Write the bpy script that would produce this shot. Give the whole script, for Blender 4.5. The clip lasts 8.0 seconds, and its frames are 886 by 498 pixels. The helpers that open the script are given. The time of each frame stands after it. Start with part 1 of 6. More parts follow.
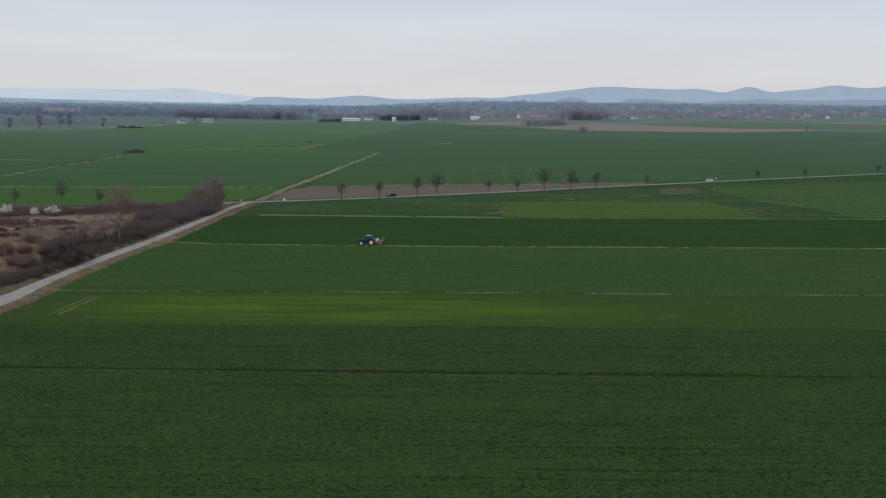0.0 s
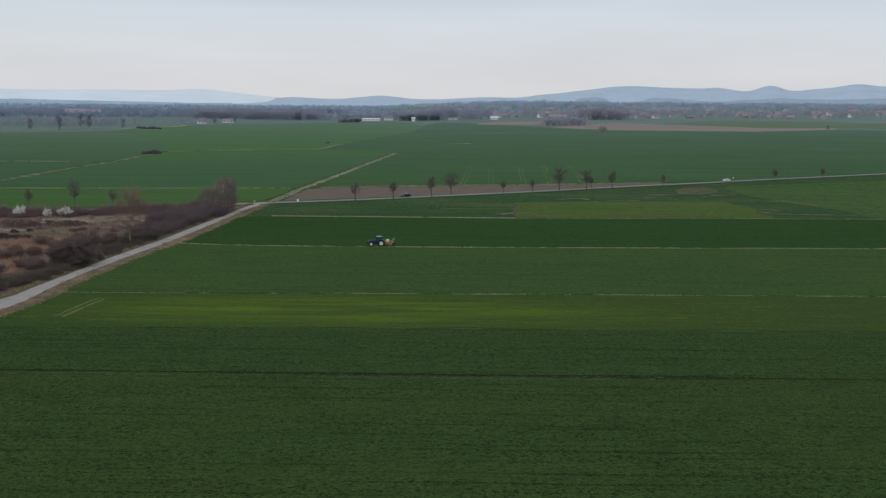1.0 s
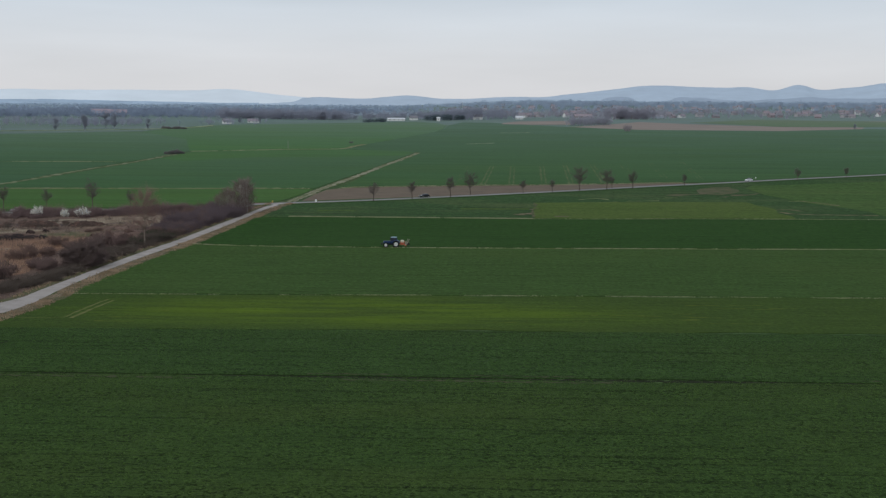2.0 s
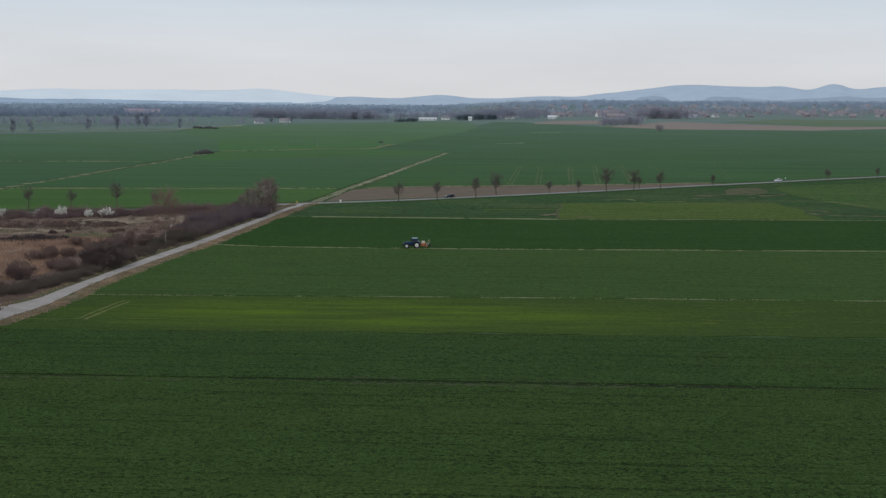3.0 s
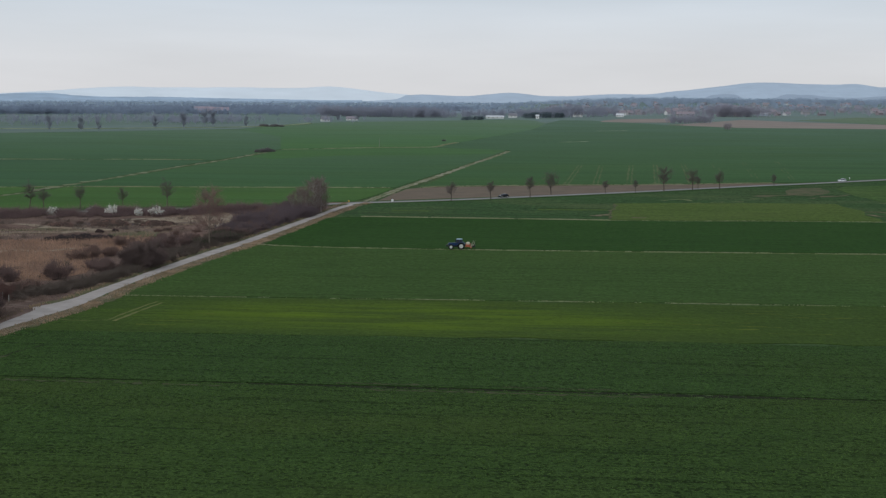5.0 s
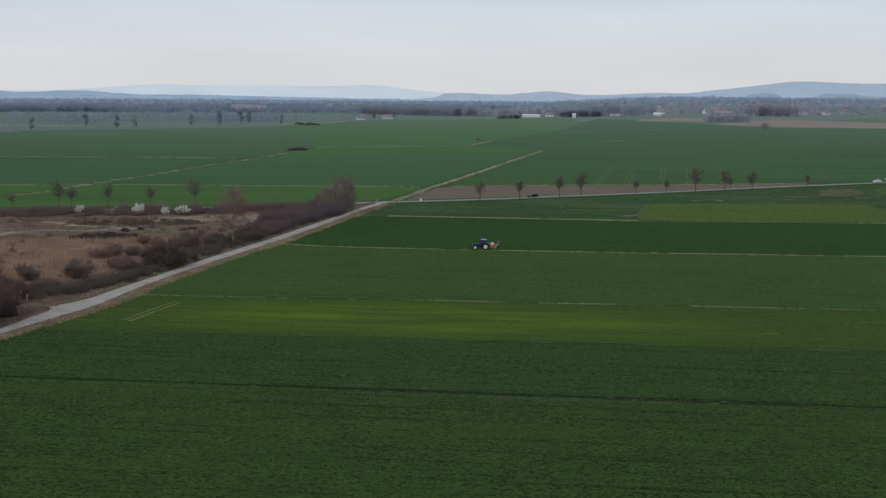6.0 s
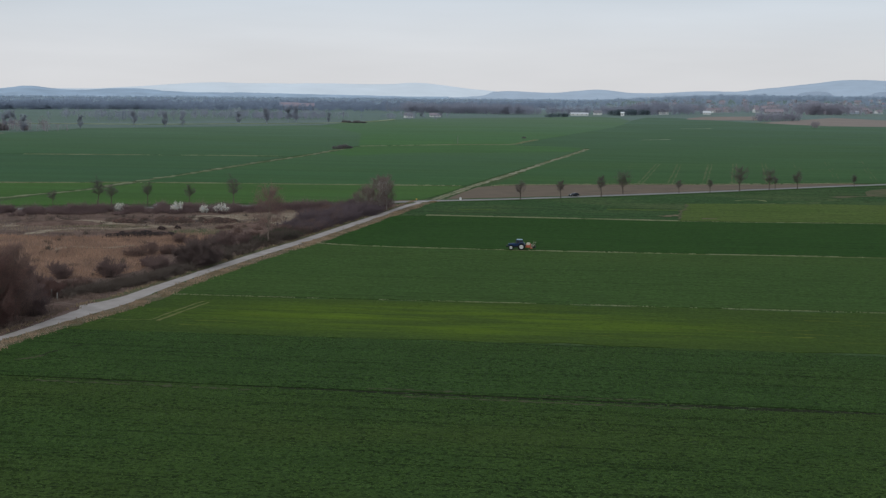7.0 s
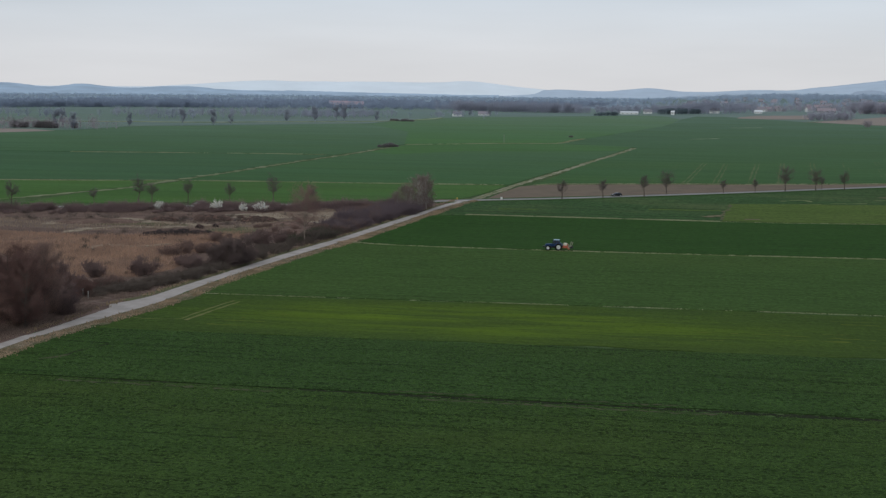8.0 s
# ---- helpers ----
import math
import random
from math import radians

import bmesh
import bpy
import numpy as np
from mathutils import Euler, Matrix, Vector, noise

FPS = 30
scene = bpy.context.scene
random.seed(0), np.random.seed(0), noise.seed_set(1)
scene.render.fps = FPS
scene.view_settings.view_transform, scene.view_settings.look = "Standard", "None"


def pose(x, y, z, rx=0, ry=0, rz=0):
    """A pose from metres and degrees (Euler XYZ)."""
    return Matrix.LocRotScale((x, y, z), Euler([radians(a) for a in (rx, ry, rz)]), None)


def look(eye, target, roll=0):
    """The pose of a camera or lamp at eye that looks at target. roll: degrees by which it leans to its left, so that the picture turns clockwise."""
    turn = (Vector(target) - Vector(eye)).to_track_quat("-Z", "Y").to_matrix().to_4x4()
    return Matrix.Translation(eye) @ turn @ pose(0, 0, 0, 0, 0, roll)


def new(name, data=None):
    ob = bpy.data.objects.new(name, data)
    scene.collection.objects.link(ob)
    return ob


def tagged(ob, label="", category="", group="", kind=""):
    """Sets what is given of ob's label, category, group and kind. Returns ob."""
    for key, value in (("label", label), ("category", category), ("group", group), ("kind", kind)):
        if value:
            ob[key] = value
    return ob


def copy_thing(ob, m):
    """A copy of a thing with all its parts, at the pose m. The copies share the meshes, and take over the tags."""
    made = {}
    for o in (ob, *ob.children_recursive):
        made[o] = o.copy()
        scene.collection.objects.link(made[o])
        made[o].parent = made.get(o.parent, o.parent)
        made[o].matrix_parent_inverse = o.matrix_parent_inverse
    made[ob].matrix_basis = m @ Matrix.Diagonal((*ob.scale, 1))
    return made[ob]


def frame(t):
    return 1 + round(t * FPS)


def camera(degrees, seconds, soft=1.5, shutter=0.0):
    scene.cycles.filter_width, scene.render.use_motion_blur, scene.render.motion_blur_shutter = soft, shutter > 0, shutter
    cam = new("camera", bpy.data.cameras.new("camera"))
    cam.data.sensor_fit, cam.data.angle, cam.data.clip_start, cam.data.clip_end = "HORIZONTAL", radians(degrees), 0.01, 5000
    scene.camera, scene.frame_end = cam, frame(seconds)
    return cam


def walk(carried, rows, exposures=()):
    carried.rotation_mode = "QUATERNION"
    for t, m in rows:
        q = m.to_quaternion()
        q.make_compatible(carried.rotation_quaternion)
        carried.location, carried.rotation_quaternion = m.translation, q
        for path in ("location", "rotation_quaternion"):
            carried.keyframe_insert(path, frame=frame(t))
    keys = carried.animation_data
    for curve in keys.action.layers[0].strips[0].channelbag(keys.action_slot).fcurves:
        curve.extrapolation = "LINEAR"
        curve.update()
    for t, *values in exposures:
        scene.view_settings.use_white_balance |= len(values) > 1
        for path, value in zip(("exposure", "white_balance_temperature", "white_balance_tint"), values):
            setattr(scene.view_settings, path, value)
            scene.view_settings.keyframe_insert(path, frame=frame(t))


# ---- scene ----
cam = camera(33.50, 8.0, 1.3)
PATH = [
    (0, (0.474, 0.129, 41.946), (0.424, 99.578, 31.462), 0.645),
    (0.5, (2.013, 0.959, 42.019), (1.299, 100.407, 31.552), 0.546),
    (1, (3.635, 1.830, 42.073), (2.090, 101.265, 31.564), 0.471),
    (1.5, (5.287, 2.854, 42.125), (2.889, 102.269, 31.596), 0.422),
    (3, (10.317, 6.376, 42.430), (4.630, 105.650, 31.830), 0.338),
    (3.5, (11.965, 7.717, 42.527), (5.117, 106.916, 31.909), 0.355),
    (4, (13.643, 9.190, 42.619), (5.602, 108.296, 31.979), 0.366),
    (4.5, (15.345, 10.758, 42.698), (6.053, 109.748, 31.989), 0.321),
    (6, (20.450, 15.632, 43.047), (7.377, 114.173, 32.144), 0.429),
    (6.5, (22.114, 17.333, 43.136), (7.484, 115.647, 32.167), 0.466),
    (7, (23.730, 19.073, 43.233), (7.331, 117.097, 32.173), 0.479),
    (7.5, (25.383, 20.806, 43.319), (7.230, 118.511, 32.169), 0.525),
    (8, (27.015, 22.538, 43.370), (7.225, 119.918, 32.167), 0.549),
]
walk(cam, [(t, look(eye, target, roll)) for t, eye, target, roll in PATH])
# --- world and light: thin bright overcast, soft sun from behind the clouds ---
world = bpy.data.worlds.new("overcast_sky")
scene.world = world
world.use_nodes = True
wn, wl = world.node_tree.nodes, world.node_tree.links
wn.clear()
w_out = wn.new("ShaderNodeOutputWorld")
w_bg = wn.new("ShaderNodeBackground")
w_sky = wn.new("ShaderNodeTexSky")
w_sky.sky_type = "NISHITA"
w_sky.sun_disc = False
w_sky.sun_elevation = radians(42)
w_sky.sun_rotation = radians(200)
w_scale = wn.new("ShaderNodeVectorMath")
w_scale.operation = "SCALE"
w_scale.inputs["Scale"].default_value = 0.10
w_co = wn.new("ShaderNodeTexCoord")
w_sep = wn.new("ShaderNodeSeparateXYZ")
w_grad = wn.new("ShaderNodeValToRGB")
ge = w_grad.color_ramp.elements
ge[0].position, ge[0].color = 0.0, (0.685, 0.69, 0.715, 1)
ge[1].position, ge[1].color = 0.6, (0.56, 0.62, 0.70, 1)
e = ge.new(0.022)
e.color = (0.685, 0.705, 0.745, 1)
e = ge.new(0.065)
e.color = (0.60, 0.665, 0.745, 1)
w_map = wn.new("ShaderNodeMapping")
w_map.inputs["Scale"].default_value = (3.0, 3.0, 22.0)
w_noise = wn.new("ShaderNodeTexNoise")
w_noise.inputs["Scale"].default_value = 1.3
w_noise.inputs["Detail"].default_value = 4
w_noise.inputs["Roughness"].default_value = 0.5
w_nr = wn.new("ShaderNodeMapRange")
w_nr.inputs["From Min"].default_value = 0.3
w_nr.inputs["From Max"].default_value = 0.7
w_nr.inputs["To Min"].default_value = 0.945
w_nr.inputs["To Max"].default_value = 1.055
w_cloud = wn.new("ShaderNodeVectorMath")
w_cloud.operation = "SCALE"
w_mix = wn.new("ShaderNodeMix")
w_mix.data_type = "RGBA"
w_mix.inputs["Factor"].default_value = 0.92
wl.new(w_co.outputs["Generated"], w_sep.inputs[0])
wl.new(w_sep.outputs["Z"], w_grad.inputs[0])
wl.new(w_co.outputs["Generated"], w_map.inputs[0])
wl.new(w_map.outputs[0], w_noise.inputs["Vector"])
wl.new(w_noise.outputs[0], w_nr.inputs[0])
wl.new(w_grad.outputs[0], w_cloud.inputs[0])
wl.new(w_nr.outputs[0], w_cloud.inputs["Scale"])
wl.new(w_sky.outputs[0], w_scale.inputs[0])
wl.new(w_scale.outputs[0], w_mix.inputs["A"])
wl.new(w_cloud.outputs[0], w_mix.inputs["B"])
wl.new(w_mix.outputs["Result"], w_bg.inputs[0])
wl.new(w_bg.outputs[0], w_out.inputs[0])

sun_data = bpy.data.lights.new("sun", "SUN")
sun_data.energy = 0.6
sun_data.angle = radians(25)
sun_data.color = (1.0, 0.96, 0.9)
sun = new("sun", sun_data)
sun.matrix_world = look((0, 0, 900), (200, 420, 500))

# --- materials ---
def material(name, rough=0.9, metal=0.0):
    m = bpy.data.materials.new(name)
    m.use_nodes = True
    b = m.node_tree.nodes["Principled BSDF"]
    b.inputs["Roughness"].default_value = rough
    b.inputs["Metallic"].default_value = metal
    b.inputs["Specular IOR Level"].default_value = 0.25 if rough < 0.8 else 0.03
    return m, m.node_tree.nodes, m.node_tree.links, b


def noise_node(n, l, co, scale, detail=3.0, stretch=None, turn=0.0, rough=0.55):
    mp = n.new("ShaderNodeMapping")
    mp.inputs["Rotation"].default_value = (0, 0, radians(turn))
    if stretch:
        mp.inputs["Scale"].default_value = stretch
    l.new(co, mp.inputs[0])
    t = n.new("ShaderNodeTexNoise")
    t.inputs["Scale"].default_value = scale
    t.inputs["Detail"].default_value = detail
    t.inputs["Roughness"].default_value = rough
    l.new(mp.outputs[0], t.inputs["Vector"])
    return t.outputs[0]


def ramp(n, l, fac, lo, hi, a=0.0, b=1.0):
    r = n.new("ShaderNodeMapRange")
    r.inputs["From Min"].default_value = lo
    r.inputs["From Max"].default_value = hi
    r.inputs["To Min"].default_value = a
    r.inputs["To Max"].default_value = b
    l.new(fac, r.inputs[0])
    return r.outputs[0]


def mix(n, l, fac, a, b):
    m = n.new("ShaderNodeMix")
    m.data_type = "RGBA"
    if isinstance(fac, (int, float)):
        m.inputs["Factor"].default_value = fac
    else:
        l.new(fac, m.inputs["Factor"])
    for key, v in (("A", a), ("B", b)):
        if isinstance(v, tuple):
            m.inputs[key].default_value = (*v, 1)
        else:
            l.new(v, m.inputs[key])
    return m.outputs["Result"]


def bump(n, l, b, height, strength=0.4, dist=0.1):
    k = n.new("ShaderNodeBump")
    k.inputs["Strength"].default_value = strength
    k.inputs["Distance"].default_value = dist
    l.new(height, k.inputs["Height"])
    l.new(k.outputs[0], b.inputs["Normal"])


def ground_co(n):
    return n.new("ShaderNodeNewGeometry").outputs["Position"]


def scaled(n, l, colour, factor):
    k = n.new("ShaderNodeVectorMath")
    k.operation = "SCALE"
    l.new(colour, k.inputs[0])
    l.new(factor, k.inputs["Scale"])
    return k.outputs[0]


def product(n, l, a, b):
    k = n.new("ShaderNodeMath")
    k.operation = "MULTIPLY"
    l.new(a, k.inputs[0])
    l.new(b, k.inputs[1])
    return k.outputs[0]


def crop(name, base, dark, thin, turn=0.0, dash=1.0, patch=0.02, thin_amount=0.35, gaps=0.9, glow=None):
    """Young cereal: fine tufts, short dark gaps along the drilled rows with the shade between tufts painted in, long
    broken wheel rows, broad patches of growth.
    glow: centre, half-lengths and colour of a patch of thinner, yellower crop."""
    m, n, l, b = material(name, 0.9)
    co = ground_co(n)
    tufts = noise_node(n, l, co, 1.7 * dash, 4, (0.9, 0.55, 1.0), turn, 0.7)
    dashes = noise_node(n, l, co, 1.15 * dash, 2, (0.60, 0.66, 1.0), turn, 0.5)
    short = noise_node(n, l, co, 1.9 * dash, 2, (0.62, 0.60, 1.0), turn + 2, 0.5)
    rows = noise_node(n, l, co, 0.36 * dash, 3, (0.03, 1.0, 1.0), turn)
    fine_rows = noise_node(n, l, co, 0.8 * dash, 2, (0.10, 1.0, 1.0), turn)
    broad = noise_node(n, l, co, patch, 4, (0.4, 0.8, 1.0), turn)
    mottle = noise_node(n, l, co, patch * 7, 4, (0.6, 0.7, 1.0), turn)
    crowd = noise_node(n, l, co, patch * 4, 3, (0.3, 1.0, 1.0), turn + 1)
    # shade between the tufts, put into the crop colour
    gap_shade = tuple(c * 0.28 for c in dark)
    lush = tuple(v * 1.24 for v in base)
    deep = tuple(v * 0.86 for v in dark)
    c = mix(n, l, ramp(n, l, tufts, 0.40, 0.60), deep, lush)
    c = mix(n, l, ramp(n, l, mottle, 0.38, 0.68, 0.0, 0.7), c, dark)
    c = mix(n, l, ramp(n, l, broad, 0.45, 0.72, 0.0, thin_amount), c, thin)
    if glow:
        (gx, gy), (sx, sy), tint = glow
        place = n.new("ShaderNodeMapping")
        place.inputs["Location"].default_value = (-gx / sx, -gy / sy, 0)
        place.inputs["Scale"].default_value = (1 / sx, 1 / sy, 0)
        l.new(co, place.inputs[0])
        ball = n.new("ShaderNodeTexGradient")
        ball.gradient_type = "SPHERICAL"
        l.new(place.outputs[0], ball.inputs[0])
        streaks = noise_node(n, l, co, 0.12, 4, (0.25, 1.6, 1.0), turn, 0.6)
        c = mix(n, l, product(n, l, ramp(n, l, ball.outputs[0], 0.0, 0.75), ramp(n, l, streaks, 0.38, 0.62, 0.05, 1.0)), c, tint)
    c = scaled(n, l, c, ramp(n, l, fine_rows, 0.35, 0.65, 0.90, 1.08))
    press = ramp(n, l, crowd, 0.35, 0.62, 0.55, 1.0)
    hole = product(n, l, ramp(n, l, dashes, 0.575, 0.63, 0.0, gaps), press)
    c = mix(n, l, hole, c, gap_shade)
    c = mix(n, l, product(n, l, ramp(n, l, short, 0.585, 0.64, 0.0, gaps * 0.9), press), c, gap_shade)
    c = mix(n, l, product(n, l, ramp(n, l, rows, 0.575, 0.625, 0.0, gaps), ramp(n, l, tufts, 0.36, 0.62, 1.0, 0.25)), c, gap_shade)
    l.new(c, b.inputs["Base Color"])
    relief = n.new("ShaderNodeMath")
    relief.operation = "SUBTRACT"
    l.new(tufts, relief.inputs[0])
    l.new(hole, relief.inputs[1])
    bump(n, l, b, relief.outputs[0], 0.8, 0.4)
    return m


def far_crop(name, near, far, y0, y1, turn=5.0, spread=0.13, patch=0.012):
    """A wide field: long soft streaks along the drilling, large patches of growth; distance haze mixed into the colour
    from y0 to y1.
    """
    m, n, l, b = material(name, 0.9)
    co = ground_co(n)
    sep = n.new("ShaderNodeSeparateXYZ")
    l.new(co, sep.inputs[0])
    streak = noise_node(n, l, co, 0.05, 4, (0.16, 1.3, 1.0), turn, 0.6)
    lines = noise_node(n, l, co, 0.3, 3, (0.02, 1.0, 1.0), turn, 0.6)
    big = noise_node(n, l, co, patch, 4, (0.4, 1.0, 1.0), turn + 4)
    grain = noise_node(n, l, co, 0.8, 3, (0.5, 1.0, 1.0), turn, 0.65)
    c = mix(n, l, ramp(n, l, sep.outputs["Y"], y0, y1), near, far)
    c = mix(n, l, ramp(n, l, big, 0.42, 0.66, 0.0, 0.30), c, tuple(v * k for v, k in zip(near, (1.25, 1.08, 0.8))))
    c = scaled(n, l, c, ramp(n, l, streak, 0.3, 0.7, 1 - spread, 1 + spread))
    c = scaled(n, l, c, ramp(n, l, lines, 0.3, 0.7, 1 - spread * 0.35, 1 + spread * 0.35))
    c = scaled(n, l, c, ramp(n, l, grain, 0.3, 0.7, 0.82, 1.18))
    l.new(c, b.inputs["Base Color"])
    bump(n, l, b, grain, 0.3, 0.2)
    return m


def earthy(name, a, c, spots, scale=0.5, fine=4.0, rough=0.95, strength=0.5):
    m, n, l, b = material(name, rough)
    co = ground_co(n)
    big = noise_node(n, l, co, scale, 4)
    sm = noise_node(n, l, co, fine, 4, None, 0, 0.7)
    k = mix(n, l, ramp(n, l, big, 0.35, 0.65), a, c)
    k = mix(n, l, ramp(n, l, sm, 0.5, 0.75, 0.0, 0.7), k, spots)
    l.new(k, b.inputs["Base Color"])
    bump(n, l, b, sm, strength, 0.2)
    return m


def plain(name, colour, rough=0.6, metal=0.0, vary=0.15, scale=3.0):
    m, n, l, b = material(name, rough, metal)
    co = n.new("ShaderNodeTexCoord").outputs["Object"]
    t = noise_node(n, l, co, scale, 4)
    d = tuple(c * (1 - vary) for c in colour)
    u = tuple(min(1, c * (1 + vary)) for c in colour)
    l.new(mix(n, l, ramp(n, l, t, 0.3, 0.7), d, u), b.inputs["Base Color"])
    return m


def twiggy(name, a, c, depth=0.6, lift=0.9, rough=0.95, patch=0.0, low=0.55, cut=0.3):
    """Bark and twigs: colour differs from plant to plant and from twig to twig; normals lean up and both faces take sky
    light, for an even tone.
    """
    m, n, l, b = material(name, rough)
    info = n.new("ShaderNodeObjectInfo").outputs["Random"]
    isl = n.new("ShaderNodeNewGeometry").outputs["Random Per Island"]
    if patch:
        info = ramp(n, l, noise_node(n, l, ground_co(n), patch, 4, None, 0, 0.6), 0.38, 0.62)
    k = mix(n, l, info, a, c)
    dk = tuple(x * low for x in a)
    k = mix(n, l, ramp(n, l, isl, cut, min(1.0, cut + 0.7), 0.0, depth), k, dk)
    l.new(k, b.inputs["Base Color"])
    # normals bent upward to even out the light on flat scraps
    up = n.new("ShaderNodeVectorMath")
    up.operation = "ADD"
    up.inputs[1].default_value = (0, 0, lift)
    l.new(n.new("ShaderNodeNewGeometry").outputs["Normal"], up.inputs[0])
    unit = n.new("ShaderNodeVectorMath")
    unit.operation = "NORMALIZE"
    l.new(up.outputs[0], unit.inputs[0])
    l.new(unit.outputs[0], b.inputs["Normal"])
    thin = n.new("ShaderNodeBsdfTranslucent")
    l.new(k, thin.inputs["Color"])
    down = n.new("ShaderNodeVectorMath")
    down.operation = "SCALE"
    down.inputs["Scale"].default_value = -1.0
    l.new(unit.outputs[0], down.inputs[0])
    l.new(down.outputs[0], thin.inputs["Normal"])
    both = n.new("ShaderNodeAddShader")
    l.new(b.outputs[0], both.inputs[0])
    l.new(thin.outputs[0], both.inputs[1])
    l.new(both.outputs[0], n["Material Output"].inputs[0])
    return m


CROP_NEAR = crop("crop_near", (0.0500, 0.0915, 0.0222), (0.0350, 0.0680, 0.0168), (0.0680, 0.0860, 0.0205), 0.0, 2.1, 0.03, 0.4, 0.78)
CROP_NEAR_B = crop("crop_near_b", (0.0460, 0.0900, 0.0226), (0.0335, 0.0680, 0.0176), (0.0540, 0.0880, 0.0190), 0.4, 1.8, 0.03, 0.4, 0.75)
CROP_YELLOW = crop("crop_yellow", (0.0460, 0.0800, 0.0150), (0.0390, 0.0700, 0.0150), (0.0620, 0.0940, 0.0140), 1.0, 0.8, 0.030, 0.5, 0.2, ((-18, 285), (70, 24), (0.098, 0.154, 0.012)))
CROP_BLUE = crop("crop_blue", (0.0455, 0.0880, 0.0205), (0.0410, 0.0805, 0.0190), (0.0600, 0.0970, 0.0230), 2.0, 0.75, 0.02, 0.5, 0.34)
CROP_DARK = crop("crop_dark", (0.0235, 0.0640, 0.0108), (0.0215, 0.0590, 0.0100), (0.0290, 0.0700, 0.0140), 2.0, 0.5, 0.02, 0.4, 0.25)
CROP_ROUGH = crop("crop_rough", (0.048, 0.096, 0.031), (0.031, 0.070, 0.023), (0.090, 0.117, 0.046), 2.0, 0.5, 0.035, 0.75, 0.6)
CROP_PALE = crop("crop_pale", (0.074, 0.116, 0.025), (0.063, 0.101, 0.022), (0.098, 0.128, 0.036), 2.0, 0.5, 0.03, 0.45, 0.22)
# wide fields: the second colour of each holds the haze of distance
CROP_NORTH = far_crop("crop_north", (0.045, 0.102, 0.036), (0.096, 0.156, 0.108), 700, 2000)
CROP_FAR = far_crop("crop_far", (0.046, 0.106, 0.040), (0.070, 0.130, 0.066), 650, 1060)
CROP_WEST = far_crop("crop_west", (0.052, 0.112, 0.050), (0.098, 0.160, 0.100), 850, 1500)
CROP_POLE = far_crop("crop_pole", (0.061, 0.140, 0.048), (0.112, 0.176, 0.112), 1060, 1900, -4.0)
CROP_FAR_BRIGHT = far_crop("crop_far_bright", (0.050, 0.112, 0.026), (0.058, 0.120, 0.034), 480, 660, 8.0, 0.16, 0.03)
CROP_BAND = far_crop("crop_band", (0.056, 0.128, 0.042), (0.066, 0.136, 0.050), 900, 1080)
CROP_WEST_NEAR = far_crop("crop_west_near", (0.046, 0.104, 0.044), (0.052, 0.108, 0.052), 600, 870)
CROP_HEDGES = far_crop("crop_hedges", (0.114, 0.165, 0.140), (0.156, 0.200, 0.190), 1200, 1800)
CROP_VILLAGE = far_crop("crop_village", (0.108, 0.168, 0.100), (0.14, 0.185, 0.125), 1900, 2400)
CROP_PASTURE = crop("crop_pasture", (0.058, 0.110, 0.028), (0.048, 0.094, 0.024), (0.076, 0.118, 0.034), 30.0, 0.3, 0.03, 0.6, 0.3)
GRASS = crop("grass_base", (0.060, 0.105, 0.036), (0.044, 0.080, 0.030), (0.10, 0.115, 0.055), 10.0, 0.4, 0.02, 0.6, 0.3)
DRY_GRASS = earthy("dry_grass", (0.188, 0.140, 0.112), (0.120, 0.088, 0.074), (0.100, 0.073, 0.060), 0.28, 1.0)
MARGIN = earthy("grass_margin", (0.215, 0.228, 0.118), (0.12, 0.155, 0.06), (0.27, 0.245, 0.145), 0.12, 0.8)
SOIL = earthy("bare_soil", (0.168, 0.132, 0.098), (0.138, 0.110, 0.084), (0.19, 0.152, 0.116), 0.1, 1.2)
SOIL_FAR = earthy("bare_soil_far", (0.275, 0.230, 0.202), (0.235, 0.200, 0.175), (0.30, 0.255, 0.222), 0.02, 0.3)
DARK_SOIL = earthy("dark_soil", (0.026, 0.032, 0.016), (0.016, 0.022, 0.011), (0.045, 0.045, 0.026), 0.3, 2.0)
TRACK = earthy("dirt_track", (0.205, 0.195, 0.118), (0.125, 0.138, 0.068), (0.25, 0.21, 0.14), 0.09, 0.45)
PALE_TRACK = earthy("pale_track", (0.232, 0.238, 0.150), (0.150, 0.172, 0.090), (0.262, 0.255, 0.17), 0.06, 0.3)
VERGE = earthy("verge_earth", (0.215, 0.165, 0.112), (0.092, 0.088, 0.050), (0.255, 0.200, 0.142), 0.3, 0.9)
TRODDEN = earthy("trodden_grass", (0.088, 0.092, 0.045), (0.120, 0.108, 0.066), (0.070, 0.084, 0.036), 0.2, 1.0)
THIN_EARTH = earthy("thin_earth", (0.122, 0.106, 0.066), (0.058, 0.086, 0.036), (0.150, 0.124, 0.082), 0.16, 0.6)
TALL_GRASS = earthy("tall_dry_grass", (0.310, 0.345, 0.230), (0.200, 0.255, 0.145), (0.33, 0.36, 0.25), 0.05, 0.3)
CORNER_EARTH = earthy("corner_earth", (0.290, 0.195, 0.125), (0.200, 0.150, 0.092), (0.31, 0.23, 0.155), 0.25, 0.8)
WASTE = earthy("waste_ground", (0.172, 0.116, 0.094), (0.080, 0.056, 0.047), (0.225, 0.164, 0.132), 0.11, 0.6)
REED = earthy("dry_reed", (0.250, 0.150, 0.100), (0.148, 0.092, 0.067), (0.285, 0.182, 0.125), 0.10, 0.7)
ASPHALT = earthy("old_asphalt", (0.385, 0.345, 0.318), (0.290, 0.262, 0.240), (0.42, 0.385, 0.36), 0.25, 2.0, 0.85, 0.1)
